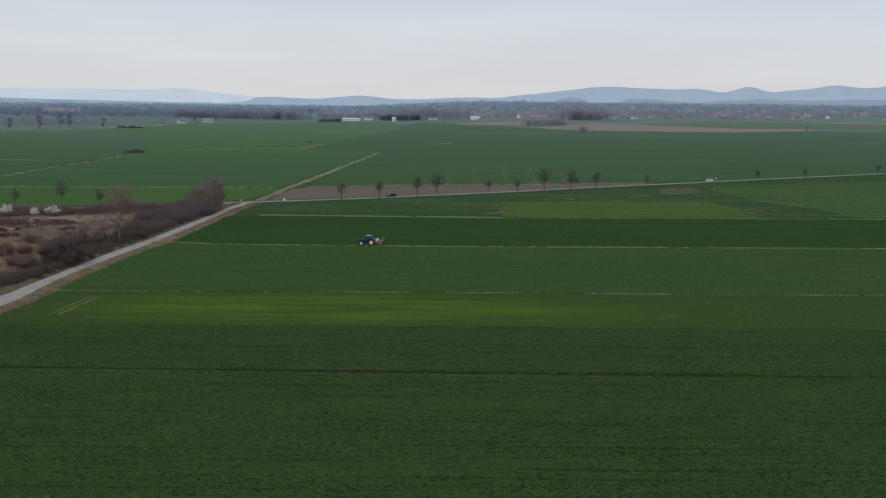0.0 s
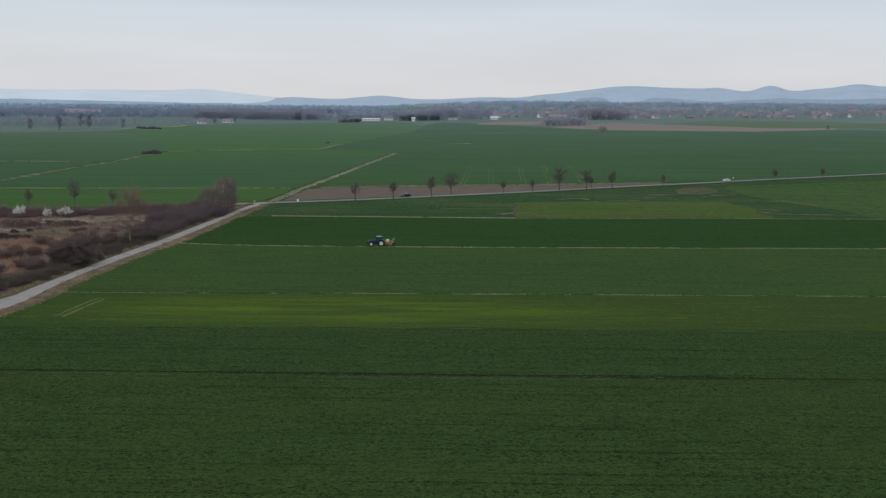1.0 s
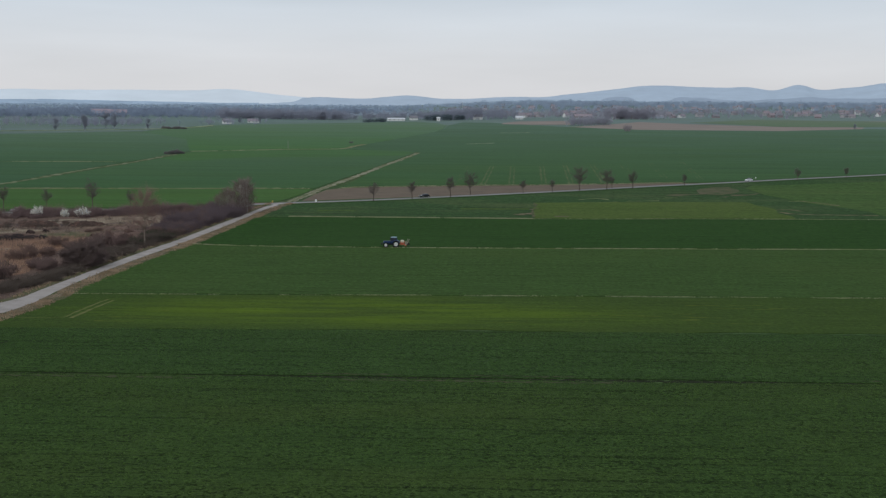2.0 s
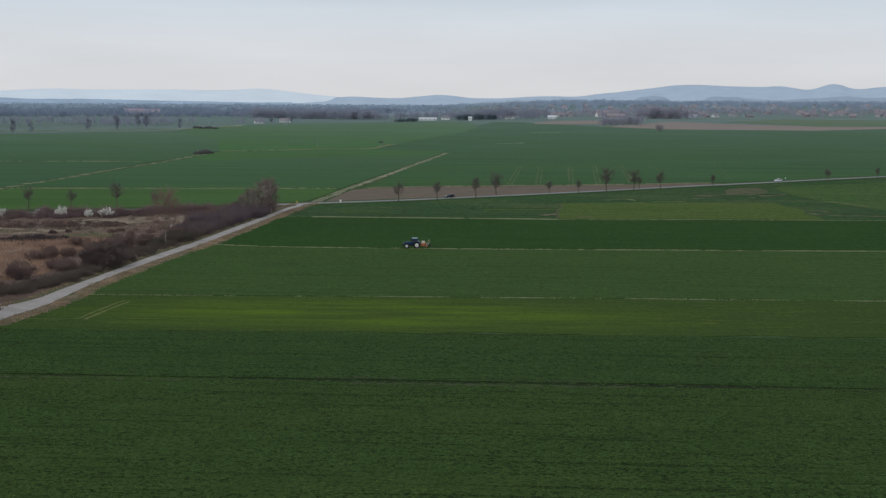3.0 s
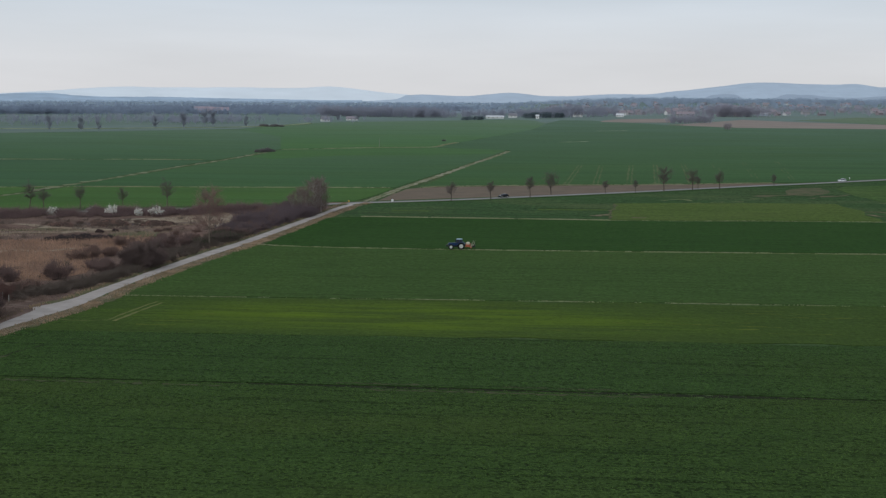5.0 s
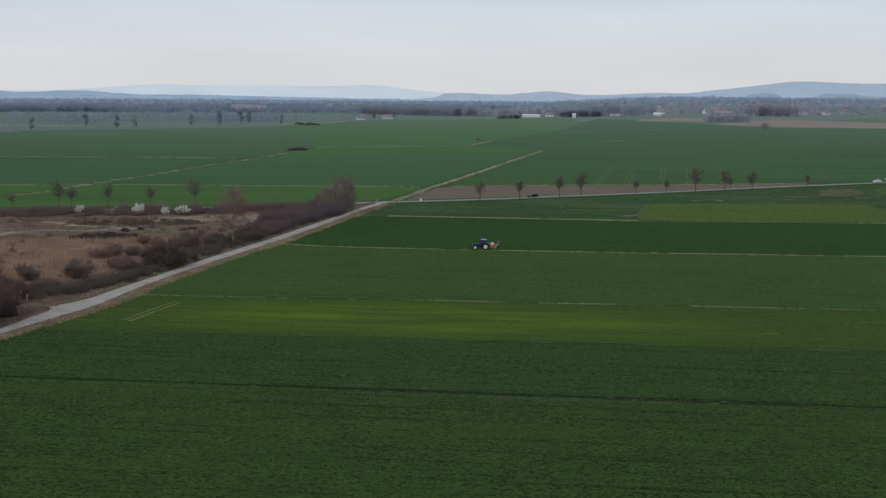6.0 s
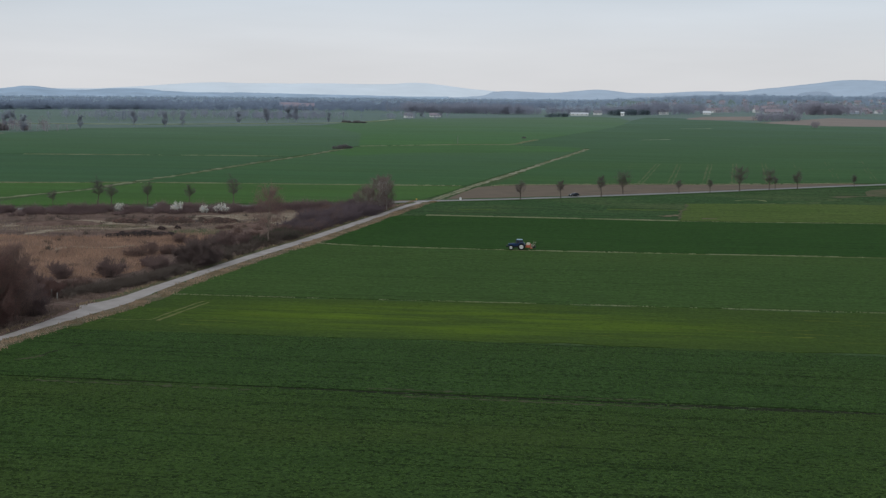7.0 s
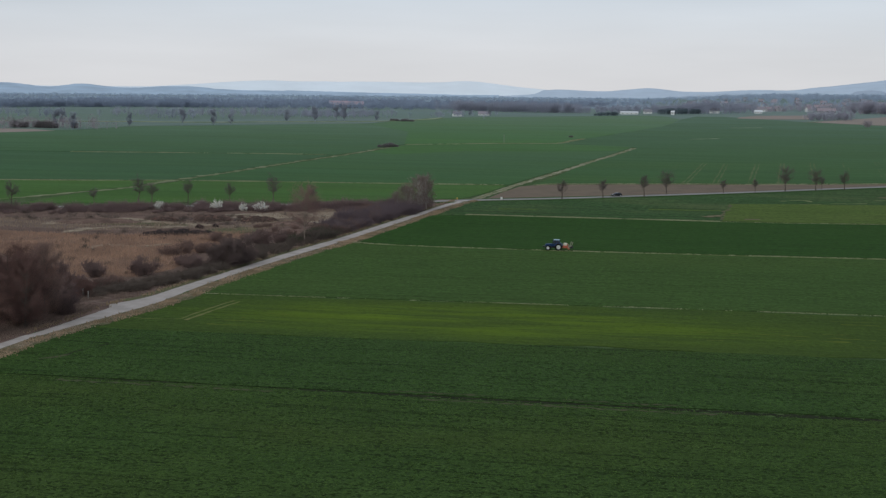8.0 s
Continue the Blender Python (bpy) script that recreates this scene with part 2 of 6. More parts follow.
ASPHALT_B = earthy("road_asphalt", (0.26, 0.25, 0.245), (0.22, 0.215, 0.21), (0.29, 0.28, 0.27), 0.1, 1.0, 0.8, 0.1)
# far ground, blued in its colour to stand for distance haze
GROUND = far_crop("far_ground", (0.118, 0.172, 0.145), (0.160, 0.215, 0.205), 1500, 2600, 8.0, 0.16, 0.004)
BARK = twiggy("bark", (0.0765, 0.0638, 0.0536), (0.1084, 0.0892, 0.0765))
TWIG_GREY = twiggy("twigs_grey", (0.126, 0.088, 0.083), (0.150, 0.106, 0.098))
TWIG_BROWN = twiggy("twigs_brown", (0.152, 0.102, 0.088), (0.182, 0.124, 0.106))
TWIG_ROAD = twiggy("twigs_roadside", (0.092, 0.083, 0.082), (0.112, 0.101, 0.098), 0.4)
TWIG_HEDGE = twiggy("twigs_hedge", (0.150, 0.108, 0.106), (0.168, 0.120, 0.115), 0.8)
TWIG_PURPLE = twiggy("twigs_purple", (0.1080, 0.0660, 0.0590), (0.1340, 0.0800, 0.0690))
TWIG_RED = twiggy("twigs_red", (0.1650, 0.1005, 0.0840), (0.1875, 0.1185, 0.0975))
TWIG_DARK = twiggy("twigs_dark", (0.090, 0.068, 0.064), (0.108, 0.082, 0.076))
TWIG_MASS = twiggy("twigs_mass", (0.106, 0.084, 0.092), (0.122, 0.096, 0.103), 0.6)
TWIG_GREEN = twiggy("twigs_evergreen", (0.040, 0.052, 0.032), (0.052, 0.064, 0.038))
TWIG_BUDS = twiggy("twigs_budding", (0.172, 0.104, 0.095), (0.190, 0.114, 0.103), 0.5)
BLOSSOM = twiggy("blossom_white", (0.60, 0.585, 0.54), (0.66, 0.645, 0.60))
BIRCH_BARK = twiggy("birch_bark", (0.34, 0.32, 0.28), (0.42, 0.40, 0.36))
# far woods: distance haze is mixed into these base colours
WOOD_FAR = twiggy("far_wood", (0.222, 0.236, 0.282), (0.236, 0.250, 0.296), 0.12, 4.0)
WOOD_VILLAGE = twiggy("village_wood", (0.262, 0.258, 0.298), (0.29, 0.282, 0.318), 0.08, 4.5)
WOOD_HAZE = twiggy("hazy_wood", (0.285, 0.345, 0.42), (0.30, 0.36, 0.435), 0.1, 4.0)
WOOD_HAZED_CLUMP = twiggy("hazed_clump_wood", (0.190, 0.215, 0.262), (0.205, 0.230, 0.275), 0.12, 4.0)
WOOD_HAZED = twiggy("far_wood_hazed", (0.325, 0.398, 0.475), (0.34, 0.412, 0.488), 0.1, 4.0)
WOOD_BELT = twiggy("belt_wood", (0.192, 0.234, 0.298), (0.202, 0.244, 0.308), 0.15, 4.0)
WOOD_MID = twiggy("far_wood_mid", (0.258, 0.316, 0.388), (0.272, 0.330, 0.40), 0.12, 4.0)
WOOD_BROWN = twiggy("thicket_wood", (0.225, 0.200, 0.212), (0.24, 0.215, 0.225), 0.15, 3.5)
CONIFER = twiggy("conifer_green", (0.072, 0.098, 0.108), (0.082, 0.108, 0.118), 0.25, 3.0)

# --- mesh helpers ---
def mesh_ob(name, verts, faces, mat, parent=None, label="", smooth=False):
    me = bpy.data.meshes.new(name)
    me.from_pydata([tuple(v) for v in verts], [], [tuple(f) for f in faces])
    me.materials.append(mat)
    if smooth:
        me.polygons.foreach_set("use_smooth", [True] * len(me.polygons))
    me.update()
    ob = new(name, me)
    if parent:
        ob.parent = parent
    if label:
        tagged(ob, label)
    return ob


def part(name, bm, mat, parent, label="", smooth=False):
    me = bpy.data.meshes.new(name)
    bm.to_mesh(me)
    bm.free()
    me.materials.append(mat)
    if smooth:
        me.polygons.foreach_set("use_smooth", [True] * len(me.polygons))
    ob = new(name, me)
    ob.parent = parent
    if label:
        tagged(ob, label)
    return ob


def empty(name, m):
    ob = new(name)
    ob.empty_display_size = 0.2
    ob.matrix_world = m
    return ob


def triangles(name, tri, mat, parent=None):
    """A mesh of loose triangles from an array (n, 3, 3)."""
    tri = np.asarray(tri, np.float32)
    n = len(tri)
    me = bpy.data.meshes.new(name)
    me.vertices.add(3 * n)
    me.vertices.foreach_set("co", tri.ravel())
    me.loops.add(3 * n)
    me.loops.foreach_set("vertex_index", np.arange(3 * n, dtype=np.int32))
    me.polygons.add(n)
    me.polygons.foreach_set("loop_start", np.arange(0, 3 * n, 3, dtype=np.int32))
    me.materials.append(mat)
    me.update(calc_edges=True)
    ob = new(name, me)
    if parent:
        ob.parent = parent
    return ob


def gz(x, y):
    """Height of the land: a flat plain, hardly rising far off, but for a gentle slope behind the village."""
    r = math.hypot(x, y)
    k = min(1.0, max(0.0, (r - 2500) / 2400))
    u = min(1.0, max(0.0, (r - 2620) / 1100))
    v = min(1.0, max(0.0, (math.degrees(math.atan2(x, y)) + 4.0) / 6.0)) if y > 0 else 0.0
    return 1.5 * k * k * (3 - 2 * k) + 13.0 * u * u * (3 - 2 * u) * v * v * (3 - 2 * v)


def field(name, corners, mat, height=0.2, label="", step=25.0, ragged=0.5, category="field"):
    """A slab of crop with an uneven edge over the ground sheet; height is halved to keep margins in the camera's view.
    """
    height *= 0.5
    pts = []
    for (x0, y0), (x1, y1) in zip(corners, corners[1:] + corners[:1]):
        d = math.hypot(x1 - x0, y1 - y0)
        k = max(1, int(d / step))
        nx, ny = -(y1 - y0) / d, (x1 - x0) / d
        for i in range(k):
            s = i / k
            w = 0 if i == 0 else ragged * noise.noise(Vector((x0 + s * (x1 - x0), y0 + s * (y1 - y0), 7.0)) * 0.08)
            pts.append((x0 + s * (x1 - x0) + nx * w, y0 + s * (y1 - y0) + ny * w))
    n = len(pts)
    verts = [(x, y, height) for x, y in pts] + [(x, y, -0.1) for x, y in pts]
    faces = [tuple(range(n))] + [(i, i + n, (i + 1) % n + n, (i + 1) % n) for i in range(n)]
    ob = mesh_ob(name, verts, faces, mat)
    bm = bmesh.new()
    bm.from_mesh(ob.data)
    bmesh.ops.recalc_face_normals(bm, faces=bm.faces)
    bm.to_mesh(ob.data)
    bm.free()
    return tagged(ob, label, category, kind="structure")


def smooth_line(pts, step):
    """Catmull-Rom through the points, at even steps."""
    P = [np.array(p, float) for p in pts]
    P = [2 * P[0] - P[1]] + P + [2 * P[-1] - P[-2]]
    out = []
    for i in range(1, len(P) - 2):
        k = max(1, int(np.linalg.norm(P[i + 1] - P[i]) / step))
        for j in range(k):
            t = j / k
            a, b, c, d = P[i - 1], P[i], P[i + 1], P[i + 2]
            out.append(0.5 * (2 * b + (c - a) * t + (2 * a - 5 * b + 4 * c - d) * t * t + (3 * b - a - 3 * c + d) * t ** 3))
    out.append(P[-2])
    return out


def ribbon(name, pts, width, mat, top=0.1, label="", ragged=0.3, step=4.0, freq=0.12, category="track", crown=0.0, seed=3.0, gaps=0.0):
    """A strip of even thickness along a line: roads, tracks, margins, ditches. gaps: share of its length that is overgrown."""
    line = smooth_line(pts, step)
    top *= 0.5
    verts, faces = [], []
    for i, p in enumerate(line):
        d = line[min(i + 1, len(line) - 1)] - line[max(i - 1, 0)]
        d = d / np.linalg.norm(d)
        nrm = np.array((-d[1], d[0]))
        w0 = width / 2 + ragged * noise.noise(Vector((p[0] * freq, p[1] * freq, seed)))
        w1 = width / 2 + ragged * noise.noise(Vector((p[0] * freq, p[1] * freq, seed + 9)))
        a, b = p + nrm * max(w0, 0.05), p - nrm * max(w1, 0.05)
        h = top + 0.02 * noise.noise(Vector((p[0] * 0.5, p[1] * 0.5, 0)))
        verts += [(a[0], a[1], -0.1), (a[0], a[1], h), (p[0], p[1], h + crown), (b[0], b[1], h), (b[0], b[1], -0.1)]
        if i:
            if gaps and noise.noise(Vector((p[0] * 0.045, p[1] * 0.045, seed + 4))) * 0.5 + 0.5 < gaps:
                continue
            q = 5 * (i - 1)
            faces += [(q + j, q + j + 1, q + j + 6, q + j + 5) for j in range(4)]
    ob = mesh_ob(name, verts, faces, mat)
    return tagged(ob, label, category, kind="structure")


# --- ground: one sheet to the horizon ---
def build_ground():
    radii = [0, 60, 120, 200, 300, 420, 560, 720, 900, 1150, 1450, 1800, 2200, 2500, 2750, 3000, 3300, 3600, 3900, 4200, 4500, 4800, 4960]
    n = 96
    verts, faces = [(0, 0, 0)], []
    for r in radii[1:]:
        for i in range(n):
            a = 2 * math.pi * i / n
            x, y = r * math.cos(a), r * math.sin(a)
            verts.append((x, y, gz(x, y)))
    for i in range(n):
        faces.append((0, 1 + i, 1 + (i + 1) % n))
    for k in range(len(radii) - 2):
        for i in range(n):
            a, b = 1 + k * n + i, 1 + k * n + (i + 1) % n
            faces.append((a, a + n, b + n, b))
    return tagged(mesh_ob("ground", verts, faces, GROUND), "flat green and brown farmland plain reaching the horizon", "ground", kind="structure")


build_ground()

# land beyond the plain, with blue haze in its base colours
LAND = earthy("hazed_wooded_land", (0.235, 0.300, 0.350), (0.185, 0.240, 0.290), (0.27, 0.33, 0.355), 0.006, 0.02)


def far_land(r0, r1, az0, az1):
    """The gentle wooded rise beyond the plain, a sheet just over the ground, coloured with distance haze."""
    rs = [r0 + (r1 - r0) * i / 14 for i in range(15)]
    n = int(az1 - az0)
    verts = [(r * math.sin(radians(az0 + j)), r * math.cos(radians(az0 + j)), gz(r, 0) + (-0.5 if i == 0 else 0.6)) for i, r in enumerate(rs) for j in range(n + 1)]
    faces = [(i * (n + 1) + j, i * (n + 1) + j + 1, (i + 1) * (n + 1) + j + 1, (i + 1) * (n + 1) + j) for i in range(14) for j in range(n)]
    return tagged(mesh_ob("backdrop_land", verts, faces, LAND), "wooded land towards the hills, blue haze in its colour", "backdrop", kind="structure")


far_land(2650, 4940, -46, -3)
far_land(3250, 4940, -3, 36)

field("grass_base", [(-1150, -300), (1150, -300), (1150, 1500), (-1150, 1500)], GRASS, 0.02, "green and dry grass between the fields and tracks", 200, 0.0, "grass")

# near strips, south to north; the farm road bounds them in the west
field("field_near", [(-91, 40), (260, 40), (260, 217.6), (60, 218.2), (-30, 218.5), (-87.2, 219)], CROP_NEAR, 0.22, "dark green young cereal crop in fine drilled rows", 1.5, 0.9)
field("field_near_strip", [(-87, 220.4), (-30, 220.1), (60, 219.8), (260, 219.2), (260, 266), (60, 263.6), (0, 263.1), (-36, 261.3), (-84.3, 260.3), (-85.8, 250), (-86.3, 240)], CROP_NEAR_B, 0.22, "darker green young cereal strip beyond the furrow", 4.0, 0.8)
ribbon("furrow", [(-88, 219.6), (-30, 219.4), (60, 219.0), (150, 218.7), (260, 218.4)], 1.7, DARK_SOIL, 0.07, "narrow dark drainage furrow between two crop strips", 1.5, 0.4, 0.9, "furrow")
field("field_yellow", [(-84.2, 261), (-36, 261.9), (0, 263.7), (60, 264.2), (260, 266.6), (260, 316), (76, 310.9), (57, 310.5), (0, 308.7), (-46, 306.3), (-81.2, 305.3), (-80.9, 292), (-81.8, 282), (-83.2, 270)], CROP_YELLOW, 0.18, "yellow-green young crop strip with thin patches", 3.0, 2.2)
field("field_blue_green", [(-81.3, 306), (-46, 307), (0, 309.4), (57, 311.2), (260, 316.7), (260, 418.5), (96, 408.3), (71, 406.9), (0, 402.8), (-47, 402), (-73, 404.5), (-76.7, 406), (-78.8, 375), (-81, 336)], CROP_BLUE, 0.25, "blue-green cereal strip with faint rows", 6.0, 1.0)
field("field_dark", [(-74.6, 410), (-73.8, 406), (-60, 404.5), (-47, 403.5), (0, 404.2), (71, 408.4), (96, 409.8), (260, 420), (260, 513), (131, 508.3), (116, 507.3), (72, 504.9), (42, 500.2), (20, 498.9), (-8, 498.9), (-60, 499), (-72.0, 495), (-73.0, 482), (-74.0, 453), (-74.6, 426)], CROP_DARK, 0.3, "deep dark green dense crop strip", 10.0, 0.6)
field("field_rough", [(-72, 497), (-60, 500.4), (-8, 500.3), (20, 500.4), (42, 501.6), (72, 506.3), (131, 509.8), (260, 514.5), (300, 868), (250, 822), (190, 770), (155, 742), (123, 712), (79, 677), (51, 652), (26, 628), (-9, 599), (-37, 576), (-62, 560), (-67.5, 557), (-69.5, 546), (-71.2, 516)], CROP_ROUGH, 0.15, "rough uneven green grass field below the tree-lined road")
field("field_pale", [(20.5, 501.8), (42, 503), (72, 507.5), (110.5, 510.5), (111.5, 521), (109, 535), (111.5, 552), (108, 570), (106.5, 586), (78, 585), (50, 580), (22.6, 574)], CROP_PALE, 0.26, "pale yellow-green rectangular crop patch", 4, 1.2)
field("field_pasture", [(150, 513.5), (260, 515.5), (300, 800), (206, 740), (150, 706), (128, 695), (121, 674), (121.5, 636), (128, 596), (139, 562), (144, 540), (145.5, 519)], CROP_PASTURE, 0.24, "yellowish green pasture below the country road", 8, 1.5)

ribbon("bare_scrape", [(14.5, 517), (17.5, 519), (20.5, 523.5)], 3.4, VERGE, 0.29, "scraped brown bare ground at the crop corner", 3.0, 0.8, 0.45, "bare patch", 0, 5.0, 0.2)
ribbon("bare_scrape", [(20.6, 505), (20.8, 528), (22.8, 560), (23.0, 572)], 0.9, THIN_EARTH, 0.3, "thin pale edge of the crop patch", 1.8, 1.5, 0.25, "bare patch", 0, 8.0, 0.3)
ribbon("bare_scrape", [(28, 511), (33, 511.5)], 2.2, DRY_GRASS, 0.3, "small pale spot in the crop patch", 0.6, 2.0, 0.3, "bare patch")

THIN = earthy("thin_yellow_crop", (0.105, 0.130, 0.022), (0.078, 0.105, 0.020), (0.130, 0.145, 0.030), 0.12, 0.6)
yr = random.Random(44)
for k in range(26):
    cx = yr.choice((-60, -34, -14, 8, 30, 47, 60, 78)) + yr.uniform(-7, 7)
    cy = 286 + 0.03 * cx + yr.uniform(-15, 15)
    hl = yr.uniform(1.5, 6)
    ribbon("thin_streak", [(cx - hl, cy - 0.02 * hl), (cx, cy), (cx + hl, cy + 0.02 * hl)], yr.uniform(0.15, 0.4), THIN, 0.2, "thin yellowish streak in the yellow-green strip", 0.9, 1.0, 0.45, "crop", 0, 2.0 + k * 3, 0.45)
for line in ([(45.5, 298.2), (49, 298.4), (52.5, 298.4)], [(51.5, 294.6), (54.5, 294.4), (57, 294.3)]):
    ribbon("pale_scrape", line, 0.3, THIN, 0.22, "short pale scrape in the yellow-green strip", 0.7, 0.8, 0.5, "bare patch", 0, 6.0, 0.35)

# margins between strips: a low worn line with dry tussocks on it
MARGIN_GRASS = twiggy("margin_stalk", (0.215, 0.215, 0.140), (0.140, 0.155, 0.085), 0.5, 0.9, 0.95, 0.08)


def tussocks(name, line, n, h0, h1, width, spread, mat, label, seed, thin=0.45, freq=0.06):
    """Dry grass tufts along a line, thick in places and missing in others."""
    rng = np.random.default_rng(int(seed))
    path = np.array(smooth_line(line, 1.0))
    run = np.concatenate(([0], np.cumsum(np.linalg.norm(np.diff(path, axis=0), axis=1))))
    tri = []
    while len(tri) < n:
        at = rng.random() * run[-1]
        x, y = (np.interp(at, run, path[:, k]) for k in (0, 1))
        d = noise.noise(Vector((x * freq, y * freq, seed))) * 0.5 + 0.5 + 0.35 * noise.noise(Vector((x * freq * 7, y * freq * 7, seed)))
        if rng.random() > (d - thin) * 1.8 + 0.15:
            continue
        x, y = x + rng.normal(0, spread), y + rng.normal(0, spread)
        a, h = rng.uniform(-0.6, 0.6), rng.uniform(h0, h1)
        dx, dy = width * math.cos(a), width * math.sin(a)
        tri.append(((x - dx, y - dy, 0.1), (x + dx, y + dy, 0.1), (x + rng.normal(0, 0.3) * h, y, 0.1 + h)))
    return tagged(triangles(name, tri, mat), label, "grass", kind="stuff")


def margin(line, n, h0, h1, width, spread, label, seed, thin=0.45, freq=0.06):
    """Tussocks on a narrow strip of trodden grass."""
    ribbon("grass_margin", line, width * 2, MARGIN, 0.32, label, width * 3, 2.0, 0.25, "margin", 0, seed)
    return tussocks("margin_grass", line, n, h0, h1, width, spread, MARGIN_GRASS, label, seed, thin, freq)


margin([(-76.5, 407.3), (-66, 404.6), (-47, 402.8), (0, 403.5), (71, 407.7), (96, 409.1), (200, 415.5)], 4200, 0.10, 0.30, 0.12, 0.3, "thin dry grass margin between two crop strips", 3, 0.36)
margin([(-62, 499.8), (-30, 499.7), (-8, 499.6), (20, 499.6)], 3600, 0.18, 0.42, 0.2, 0.35, "pale dry grass margin along a dark crop strip", 4, 0.22)
margin([(20, 499.7), (42, 500.9), (72, 505.6), (131, 509), (200, 511.8)], 900, 0.10, 0.25, 0.13, 0.3, "thin dry grass margin along a dark crop strip", 5, 0.5)
tussocks("margin_grass", [(-81, 305.4), (-46, 306.6), (0, 309.0), (57, 310.8), (76, 311.3), (180, 314)], 2000, 0.06, 0.20, 0.10, 0.22, MARGIN_GRASS, "thin dry grass margin beside the yellow strip", 6, 0.4)
ribbon("grass_margin", [(-5, 541), (8, 541.8), (20, 543.2)], 5.0, CROP_PALE, 0.2, "short pale dry grass strip in the rough field", 1.6, 1.5, 0.2, "margin")
ribbon("grass_margin", [(-56, 527), (-48, 528), (-42, 527)], 3.0, CROP_PALE, 0.2, "short pale dry grass strip in the rough field", 2.0, 1.5, 0.2, "margin", 0, 9.0, 0.3)

# --- roads ---
ROAD_EDGES = [(40, -94, -91), (150, -92.6, -89.9), (240, -92.0, -89.6), (252, -91.3, -89.0), (262, -90.9, -88.0), (270, -90.9, -86.9), (276, -90.8, -86.3), (283, -91.0, -85.4), (286.5, -92.6, -85.0), (288.6, -92.0, -84.8),
              (292, -90.7, -84.6), (300, -89.2, -84.7), (311, -88.9, -85.0), (336, -87.7, -84.6), (375, -86.0, -82.4), (401, -84.1, -80.4), (411, -83.2, -79.7), (440, -81.8, -78.4), (467, -80.7, -77.3), (500, -79.0, -76.1), (536, -77.6, -74.8), (561, -76.0, -71.5)]
ROAD_B = [(-420, 398), (-300, 446), (-221, 481), (-150, 511), (-100, 540), (-72, 561.5), (-41.4, 581.0), (-9, 606.8), (26.3, 635.9), (51.8, 659), (79.2, 684), (105.4, 706), (123.1, 721), (155.8, 751), (190, 779.5), (250, 831), (420, 976), (700, 1220), (1000, 1478)]


def farm_road():
    """The farm road between its two worn edges, a little crowned."""
    lefts = smooth_line([(a, y) for y, a, b in ROAD_EDGES], 2.0)
    rights = smooth_line([(b, y) for y, a, b in ROAD_EDGES], 2.0)
    k = 700
    verts, faces = [], []
    for i in range(k):
        a, b = (side[round(i / (k - 1) * (len(side) - 1))] for side in (lefts, rights))
        a = a + np.array((0.28 * noise.noise(Vector((0, a[1] * 0.35, 2.0))), 0))
        b = b + np.array((0.28 * noise.noise(Vector((9, b[1] * 0.35, 2.0))), 0))
        mid = (a + b) / 2
        verts += [(a[0], a[1], -0.1), (a[0], a[1], 0.075), (mid[0], mid[1], 0.125), (b[0], b[1], 0.075), (b[0], b[1], -0.1)]
        if i:
            q = 5 * (i - 1)
            faces += [(q + j, q + j + 1, q + j + 6, q + j + 5) for j in range(4)]
    return tagged(mesh_ob("farm_road", verts, faces, ASPHALT), "worn grey asphalt farm road with broken edges", "road", kind="structure")


farm_road()
ROAD_RIGHT = [(b, y) for y, a, b in ROAD_EDGES]
ROAD_LEFT = [(a, y) for y, a, b in ROAD_EDGES if y not in (286.5, 288.6)]
ribbon("country_road", ROAD_B, 5.4, ASPHALT_B, 0.16, "grey asphalt country road lined with trees", 0.2, 6.0, 0.1, "road", 0.05)
ribbon("road_verge", [(x + 1.6, y) for x, y in ROAD_RIGHT[1:]], 3.6, VERGE, 0.11, "bare brown earth verge beside the farm road", 1.6, 1.0, 0.33, "verge")
ribbon("road_verge", [(x + 3.6, y) for x, y in ROAD_RIGHT[1:-1]], 1.0, TRODDEN, 0.24, "trodden grass between the verge and the crop", 1.4, 1.0, 0.3, "verge", 0, 6.0, 0.3)
ribbon("road_verge", [(x + 4.2, y - 5) for x, y in ROAD_B[4:]], 3.4, CROP_DARK, 0.2, "dark green grassy roadside ditch bank", 1.0, 6.0, 0.05, "verge")
ribbon("road_verge", [(x - 1.3, y) for x, y in ROAD_LEFT[8:-1]], 2.4, TRODDEN, 0.12, "dull green grass strip along the farm road", 1.0, 1.5, 0.3, "verge", 0, 4.0, 0.1)
VERGE_STALK = twiggy("verge_stalk", (0.250, 0.185, 0.128), (0.105, 0.088, 0.052), 0.6, 0.9, 0.95, 0.2)
tussocks("verge_grass", [(x + 1.9, y) for x, y in ROAD_RIGHT[1:]], 3600, 0.10, 0.42, 0.14, 0.8, VERGE_STALK, "dry brown grass clumps on the verge of the farm road", 31, 0.55, 0.14)
tussocks("verge_grass", [(x + 3.7, y) for x, y in ROAD_RIGHT[1:-1]], 2600, 0.10, 0.34, 0.13, 0.5, VERGE_STALK, "dry brown grass clumps along the crop edge", 32, 0.5, 0.12)
tussocks("verge_grass", [(x - 1.7, y) for x, y in ROAD_LEFT[1:]], 2000, 0.10, 0.40, 0.14, 0.6, VERGE_STALK, "dry brown grass clumps on the scrub side of the farm road", 33, 0.45, 0.12)
ribbon("dirt_path", [(-91.6, 287.6), (-95, 288.6), (-99.5, 289.6)], 1.9, DRY_GRASS, 0.15, "short pale earthen path off the farm road", 0.8, 1.0, 0.3, "path")
